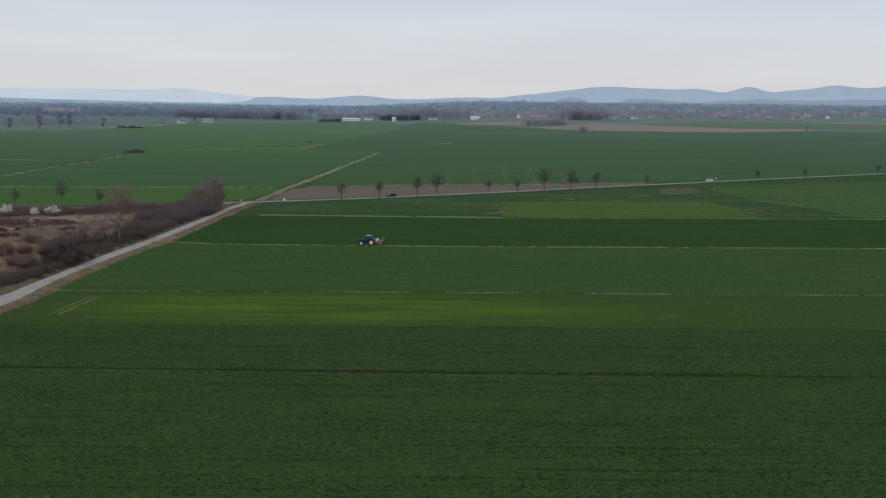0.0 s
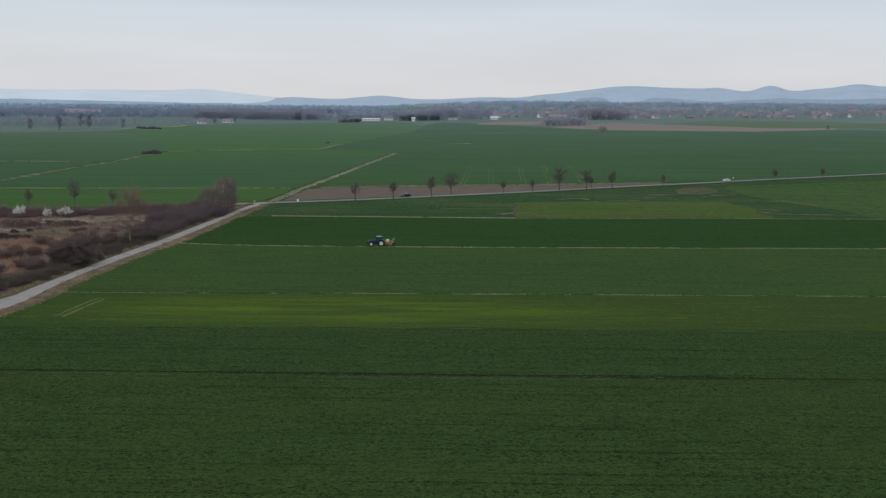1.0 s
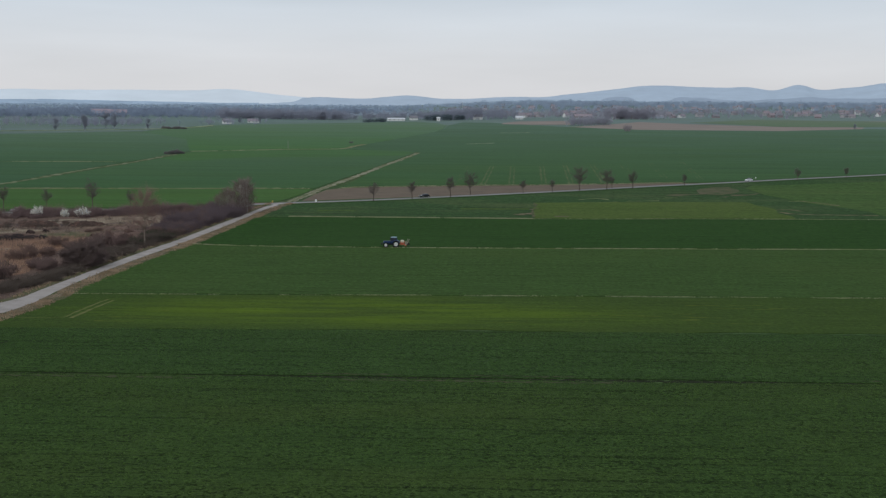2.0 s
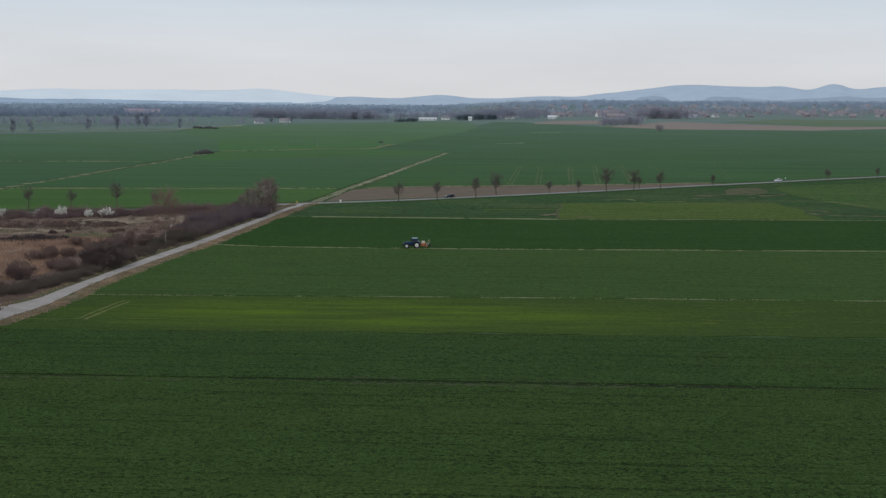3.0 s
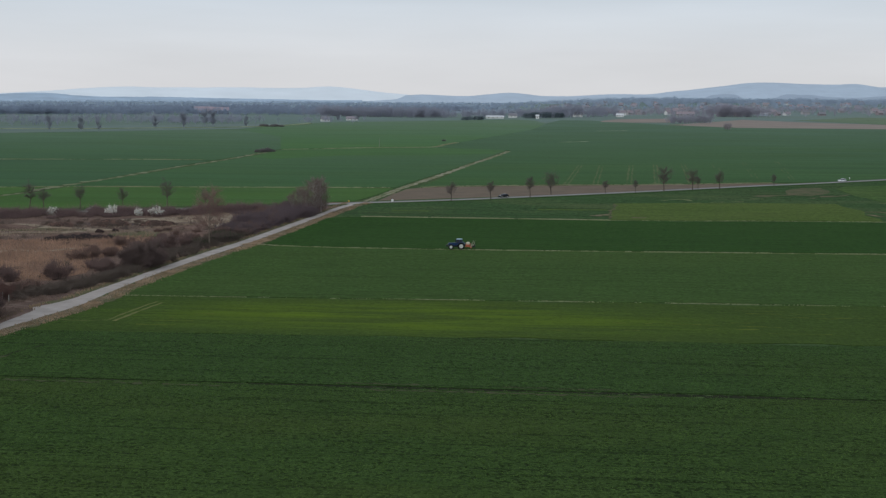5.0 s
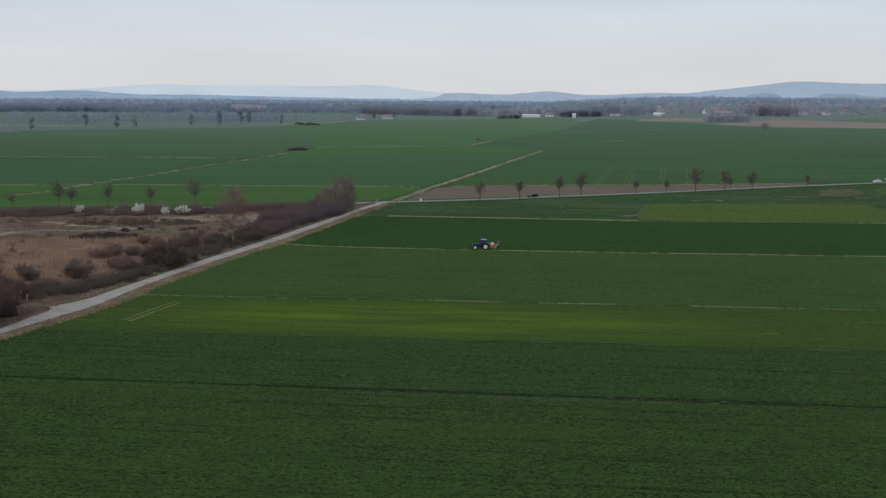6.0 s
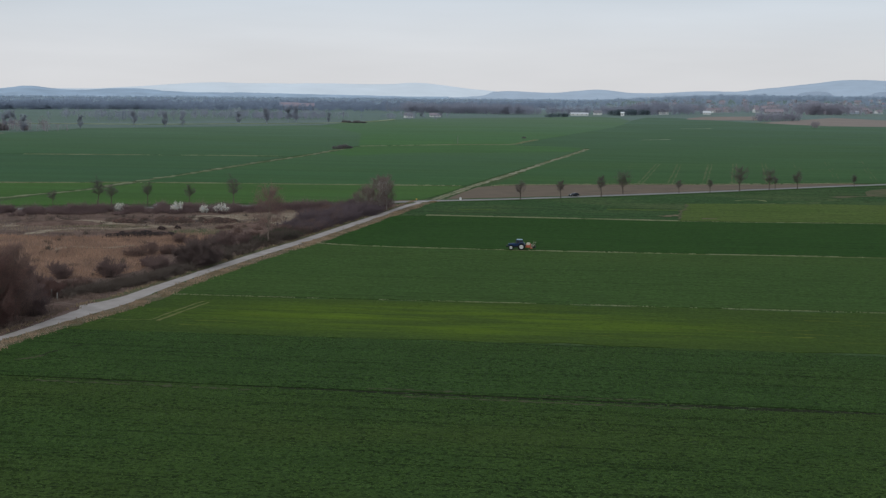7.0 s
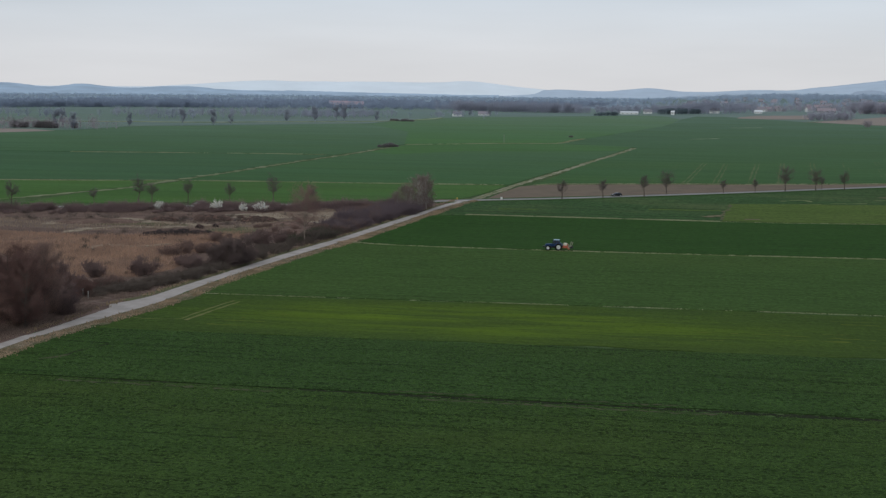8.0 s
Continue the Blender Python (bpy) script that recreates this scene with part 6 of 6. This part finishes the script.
ORANGE = plain("sprayer_orange", (0.52, 0.135, 0.080), 0.5, 0, 0.12, 2.0)
TANK = plain("sprayer_tank", (0.62, 0.58, 0.46), 0.5, 0, 0.1, 2.0)
STEEL = plain("galvanised_steel", (0.50, 0.44, 0.37), 0.5, 0.2, 0.12, 3.0)
DARK_METAL = plain("dark_metal", (0.03, 0.03, 0.032), 0.5, 0.3, 0.2, 3.0)
CAR_BLACK = plain("black_paint", (0.018, 0.019, 0.022), 0.22, 0, 0.1, 1.0)
CAR_WHITE = plain("white_paint", (0.78, 0.79, 0.80), 0.25, 0, 0.04, 1.0)
LAMP = plain("lamp_glass", (0.7, 0.7, 0.68), 0.15, 0, 0.05, 1.0)
TAIL = plain("tail_lamp_red", (0.35, 0.02, 0.02), 0.2, 0, 0.05, 1.0)


def wheel(parent, x, y, z, r, width, tyre_name="wheel"):
    """A wheel with its tyre and rim; its axle lies along the vehicle's y."""
    hub = empty(tyre_name, Matrix.Identity(4))
    hub.parent = parent
    hub.matrix_basis = pose(x, y, z, 90, 0, 0)
    bm = bmesh.new()
    n = 28
    prof = ((0.58, -0.42), (0.9, -0.5), (1.0, -0.36), (1.0, 0.36), (0.9, 0.5), (0.58, 0.42))
    rings = [[bm.verts.new((r * a * math.cos(2 * math.pi * i / n), r * a * math.sin(2 * math.pi * i / n), width * b)) for i in range(n)] for a, b in prof]
    for r0, r1 in zip(rings, rings[1:]):
        for i in range(n):
            bm.faces.new((r0[i], r0[(i + 1) % n], r1[(i + 1) % n], r1[i]))
    bmesh.ops.recalc_face_normals(bm, faces=bm.faces)
    part("tyre", bm, TYRE, hub)
    bm = bmesh.new()
    for a, b0, b1 in ((0.6, -0.3, 0.3), (0.22, -0.4, 0.4)):
        bmesh.ops.create_cone(bm, cap_ends=True, segments=24, radius1=r * a, radius2=r * a, depth=width * (b1 - b0))
    part("rim", bm, RIM, hub)
    return hub


def build_tractor(m):
    t = empty("tractor", m)
    bm = bmesh.new()
    vs = box(bm, -1.45, 0, 1.42, 2.2, 0.9, 0.75, 0.0)
    for v in vs:
        if v.co.x < -2.0:
            v.co.z -= 0.12 if v.co.z > 1.4 else 0
            v.co.y *= 0.85
    bmesh.ops.bevel(bm, geom=bm.edges[:], offset=0.1, segments=2, affect="EDGES")
    part("hood", bm, BLUE, t)
    bm = bmesh.new()
    box(bm, -0.7, 0, 0.85, 3.4, 0.6, 0.5, 0.06)
    part("chassis", bm, DARK_METAL, t)
    bm = bmesh.new()
    box(bm, -2.85, 0, 0.95, 0.5, 0.9, 0.45, 0.06)
    part("front_weight", bm, DARK_METAL, t)
    cab = empty("cab", Matrix.Identity(4))
    cab.parent = t
    bm = bmesh.new()
    box(bm, 0.45, 0, 1.45, 1.6, 1.5, 0.7, 0.08)
    part("cab_base", bm, BLUE, cab)
    bm = bmesh.new()
    vs = box(bm, 0.45, 0, 2.22, 1.55, 1.48, 0.9, 0.0)
    for v in vs:
        if v.co.z > 2.2:
            v.co.x = 0.45 + (v.co.x - 0.45) * 0.88
            v.co.y *= 0.9
    part("cab_glass", bm, PANE, cab)
    bm = bmesh.new()
    for sx in (-0.3, 0.45, 1.2):
        for sy in (-0.72, 0.72):
            box(bm, sx, sy * 0.97, 2.22, 0.09, 0.09, 0.92)
    part("cab_pillars", bm, BLUE, cab)
    bm = bmesh.new()
    box(bm, 0.45, 0, 2.74, 1.55, 1.45, 0.18, 0.07)
    part("cab_roof", bm, ROOF_LIT, cab)
    for sy in (-1, 1):
        bm = bmesh.new()
        for k in range(7):
            a = radians(20 + 22 * k)
            box(bm, 1.0 - 1.04 * math.cos(a), sy * 0.98, 0.93 + 1.04 * math.sin(a), 0.42, 0.6, 0.07)
        part("fender", bm, BLUE, t)
        wheel(t, 1.0, sy * 1.0, 0.93, 0.93, 0.6, "rear_wheel")
        wheel(t, -1.75, sy * 0.95, 0.68, 0.68, 0.48, "front_wheel")
        bm = bmesh.new()
        box(bm, -2.52, sy * 0.28, 1.5, 0.06, 0.24, 0.16)
        part("headlight", bm, LAMP, t)
        bm = bmesh.new()
        box(bm, -0.35, sy * 0.98, 2.1, 0.08, 0.22, 0.34)
        box(bm, -0.35, sy * 0.85, 2.2, 0.04, 0.26, 0.04)
        part("mirror", bm, DARK_METAL, t)
    bm = bmesh.new()
    bmesh.ops.create_cone(bm, cap_ends=True, segments=12, radius1=0.07, radius2=0.07, depth=1.3, matrix=Matrix.Translation((-0.55, -0.5, 2.2)))
    part("exhaust", bm, DARK_METAL, t)
    return tagged(t, "blue tractor with pale wheel rims working at the crop margin", "tractor")


def build_sprayer(m):
    s = empty("field_sprayer", m)
    bm = bmesh.new()
    for sy in (-0.55, 0.55):
        box(bm, 0.0, sy, 0.75, 1.5, 0.12, 0.12)
        box(bm, -0.55, sy, 1.1, 0.12, 0.12, 0.9)
        box(bm, 0.6, sy, 1.15, 0.12, 0.12, 1.0)
    box(bm, 0.6, 0, 1.6, 0.12, 1.2, 0.12)
    box(bm, -1.0, 0, 0.85, 0.9, 0.7, 0.14)
    part("frame", bm, ORANGE, s)
    bm = bmesh.new()
    box(bm, -0.05, 0, 1.0, 1.0, 1.5, 0.7, 0.2)
    part("tank", bm, ORANGE, s)
    bm = bmesh.new()
    box(bm, -0.02, -0.1, 1.66, 0.95, 1.15, 0.62, 0.18)
    part("rinse_tank", bm, TANK, s)
    bm = bmesh.new()
    bmesh.ops.create_cone(bm, cap_ends=True, segments=14, radius1=0.22, radius2=0.2, depth=0.14, matrix=Matrix.Translation((0.0, 0.35, 1.86)))
    part("filler_lid", bm, DARK_METAL, s)
    for sy in (-1, 1):
        bm = bmesh.new()
        tall = 1.75 if sy > 0 else 1.15
        for k in range(2):
            box(bm, 0.8 + 0.5 * k, sy * (1.0 - 0.12 * k), 0.6 + tall / 2, 0.08, 0.08, tall - 0.25 * k)
        for k in range(3):
            box(bm, 1.05, sy * 0.94, 0.8 + 0.3 * tall * k, 0.5, 0.05, 0.05)
        for v in bm.verts:
            v.co.x += (0.42 if sy > 0 else 0.1) * (v.co.z - 0.6)
        part("boom", bm, STEEL, s, "folded pale steel boom")
        bm = bmesh.new()
        box(bm, 0.85, sy * 0.5, 0.55, 0.5, 0.5, 0.35, 0.05)
        part("pump_box", bm, ORANGE, s)
    bm = bmesh.new()
    box(bm, 1.5, 0, 0.72, 0.9, 2.2, 0.1)
    box(bm, 1.9, 0, 0.95, 0.1, 2.4, 0.5, 0.03)
    for k in range(5):
        box(bm, 1.55, -1.0 + 0.5 * k, 0.85, 0.7, 0.06, 0.3)
    part("boom_carrier", bm, DARK_METAL, s, "dark steel boom carrier")
    return tagged(s, "orange mounted crop sprayer with folded steel booms behind the tractor", "sprayer")


TRACTOR_AT = (-20.6, 404.0)
build_tractor(pose(TRACTOR_AT[0], TRACTOR_AT[1], 0.13, 0, 0, 3.4))
build_sprayer(pose(TRACTOR_AT[0] + 2.75, TRACTOR_AT[1] + 0.16, 0.13, 0, 0, 3.4))


def build_car(m, paint, label):
    """A hatchback; its nose points along -x."""
    c = empty("car", m)
    outline = [(-2.1, 0.35), (-2.12, 0.7), (-1.95, 0.85), (-1.0, 0.98), (1.75, 1.02), (2.05, 0.9), (2.1, 0.4), (1.9, 0.28), (-1.9, 0.28)]
    bm = bmesh.new()
    rows = [[bm.verts.new((x, y, z)) for x, z in outline] for y in (-0.86, 0.86)]
    bm.faces.new(rows[0])
    bm.faces.new(rows[1][::-1])
    for i in range(len(outline)):
        j = (i + 1) % len(outline)
        bm.faces.new((rows[0][j], rows[0][i], rows[1][i], rows[1][j]))
    bmesh.ops.bevel(bm, geom=bm.edges[:], offset=0.07, segments=2, affect="EDGES")
    bmesh.ops.recalc_face_normals(bm, faces=bm.faces)
    part("body", bm, paint, c)
    for name, mat, lo, hi, k in (("window_band", PANE, 0.98, 1.36, 1.0), ("roof", paint, 1.36, 1.46, 0.96)):
        bm = bmesh.new()
        q = [(-1.0, lo), (1.85, lo), (1.45, hi), (-0.35, hi)] if name == "window_band" else [(-0.37, lo), (1.47, lo), (1.3, hi), (-0.15, hi)]
        rows = [[bm.verts.new((x, y * (0.8 if z < 1.2 else 0.68) * k, z)) for x, z in q] for y in (-1, 1)]
        bm.faces.new(rows[0])
        bm.faces.new(rows[1][::-1])
        for i in range(4):
            j = (i + 1) % 4
            bm.faces.new((rows[0][j], rows[0][i], rows[1][i], rows[1][j]))
        bmesh.ops.recalc_face_normals(bm, faces=bm.faces)
        part(name, bm, mat, c)
    for sy in (-1, 1):
        for sx in (-1.3, 1.3):
            wheel(c, sx, sy * 0.8, 0.31, 0.31, 0.2)
        for sx, mat, name in ((-2.08, LAMP, "headlight"), (2.06, TAIL, "tail_light")):
            bm = bmesh.new()
            box(bm, sx, sy * 0.62, 0.72, 0.12, 0.34, 0.14, 0.03)
            part(name, bm, mat, c)
    return tagged(c, label, "car")


build_car(pose(-21, 597.4, 0.11, 0, 0, 38), CAR_BLACK, "black hatchback car driving on the country road")
build_car(pose(132, 730.0, 0.11, 0, 0, 41), CAR_WHITE, "white hatchback car driving on the country road")

build_car(pose(-158.5, 508.5, 0.11, 0, 0, 28), CAR_WHITE, "white hatchback car driving behind the hedge")

SIGN_WHITE = plain("sign_white", (0.8, 0.8, 0.78), 0.5, 0, 0.04, 2.0)
SIGN_YELLOW = plain("sign_yellow", (0.62, 0.42, 0.12), 0.5, 0, 0.08, 2.0)


def road_sign(x, y, w, h, lift, mat, label):
    s = empty("road_sign", pose(x, y, 0.1))
    bm = bmesh.new()
    bmesh.ops.create_cone(bm, cap_ends=True, segments=8, radius1=0.05, radius2=0.05, depth=lift + h, matrix=Matrix.Translation((0, 0.05, (lift + h) / 2)))
    part("post", bm, STEEL, s)
    bm = bmesh.new()
    box(bm, 0, 0, lift + h / 2, w, 0.04, h, 0.015)
    part("panel", bm, mat, s)
    return tagged(s, label, "road sign")


road_sign(-61, 564.5, 0.75, 0.9, 0.3, SIGN_WHITE, "small white road sign beside the country road")
road_sign(-77, 560, 0.5, 0.6, 0.3, SIGN_YELLOW, "small yellowish road sign at the junction")
road_sign(138, 745, 0.4, 0.6, 0.6, SIGN_WHITE, "small white road sign beside the country road")


def concrete_post(x, y, lean):
    p = empty("concrete_post", pose(x, y, 0.0, lean, lean * 0.7, 0))
    bm = bmesh.new()
    box(bm, 0, 0, 0.7, 0.18, 0.18, 1.6, 0.03)
    part("shaft", bm, CONCRETE, p)
    return tagged(p, "old pale concrete post in the roadside scrub", "post", "posts in the scrub")


for x, y, a in ((-100, 293, 2), (-100, 287, -3), (-103, 297, 4)):
    concrete_post(x, y, a)

# --- tufts of the nearest crop ---
def crop_tufts(name, n, x0, x1, y0, y1, mat, label, seed):
    rng = np.random.default_rng(seed)
    x = rng.uniform(x0, x1, n)
    y = np.round(rng.uniform(y0, y1, n) / 0.42) * 0.42 + rng.normal(0, 0.06, n)
    h = rng.uniform(0.04, 0.12, len(x))
    a = rng.uniform(0, math.pi, len(x))
    w = rng.uniform(0.08, 0.20, len(x))
    base = np.stack([x, y, np.full(len(x), 0.10)], 1)
    d = np.stack([np.cos(a) * w, np.sin(a) * w, np.zeros(len(x))], 1)
    tip = base + np.stack([rng.normal(0, 0.06, len(x)), rng.normal(0, 0.06, len(x)), h], 1)
    tri = np.concatenate([np.stack([base - d, base + d, tip], 1), np.stack([base - d[:, [1, 0, 2]] * (1, -1, 1), base + d[:, [1, 0, 2]] * (1, -1, 1), tip], 1)])
    return tagged(triangles(name, tri, mat), label, "crop", kind="stuff")


CROP_LEAF = twiggy("crop_leaf", (0.066, 0.110, 0.032), (0.052, 0.092, 0.026), 0.5, 0.9, 0.95, 0.12, 0.6, 0.4)
CROP_LEAF_B = twiggy("crop_leaf_b", (0.056, 0.100, 0.030), (0.044, 0.084, 0.025), 0.5, 0.9, 0.95, 0.12, 0.6, 0.4)
crop_tufts("crop_tufts", 22000, -86, 75, 136, 219, CROP_LEAF, "fine green cereal tufts standing in rows", 51)
crop_tufts("crop_tufts", 11000, -83, 85, 221.5, 262, CROP_LEAF_B, "darker green cereal tufts standing in rows", 52)
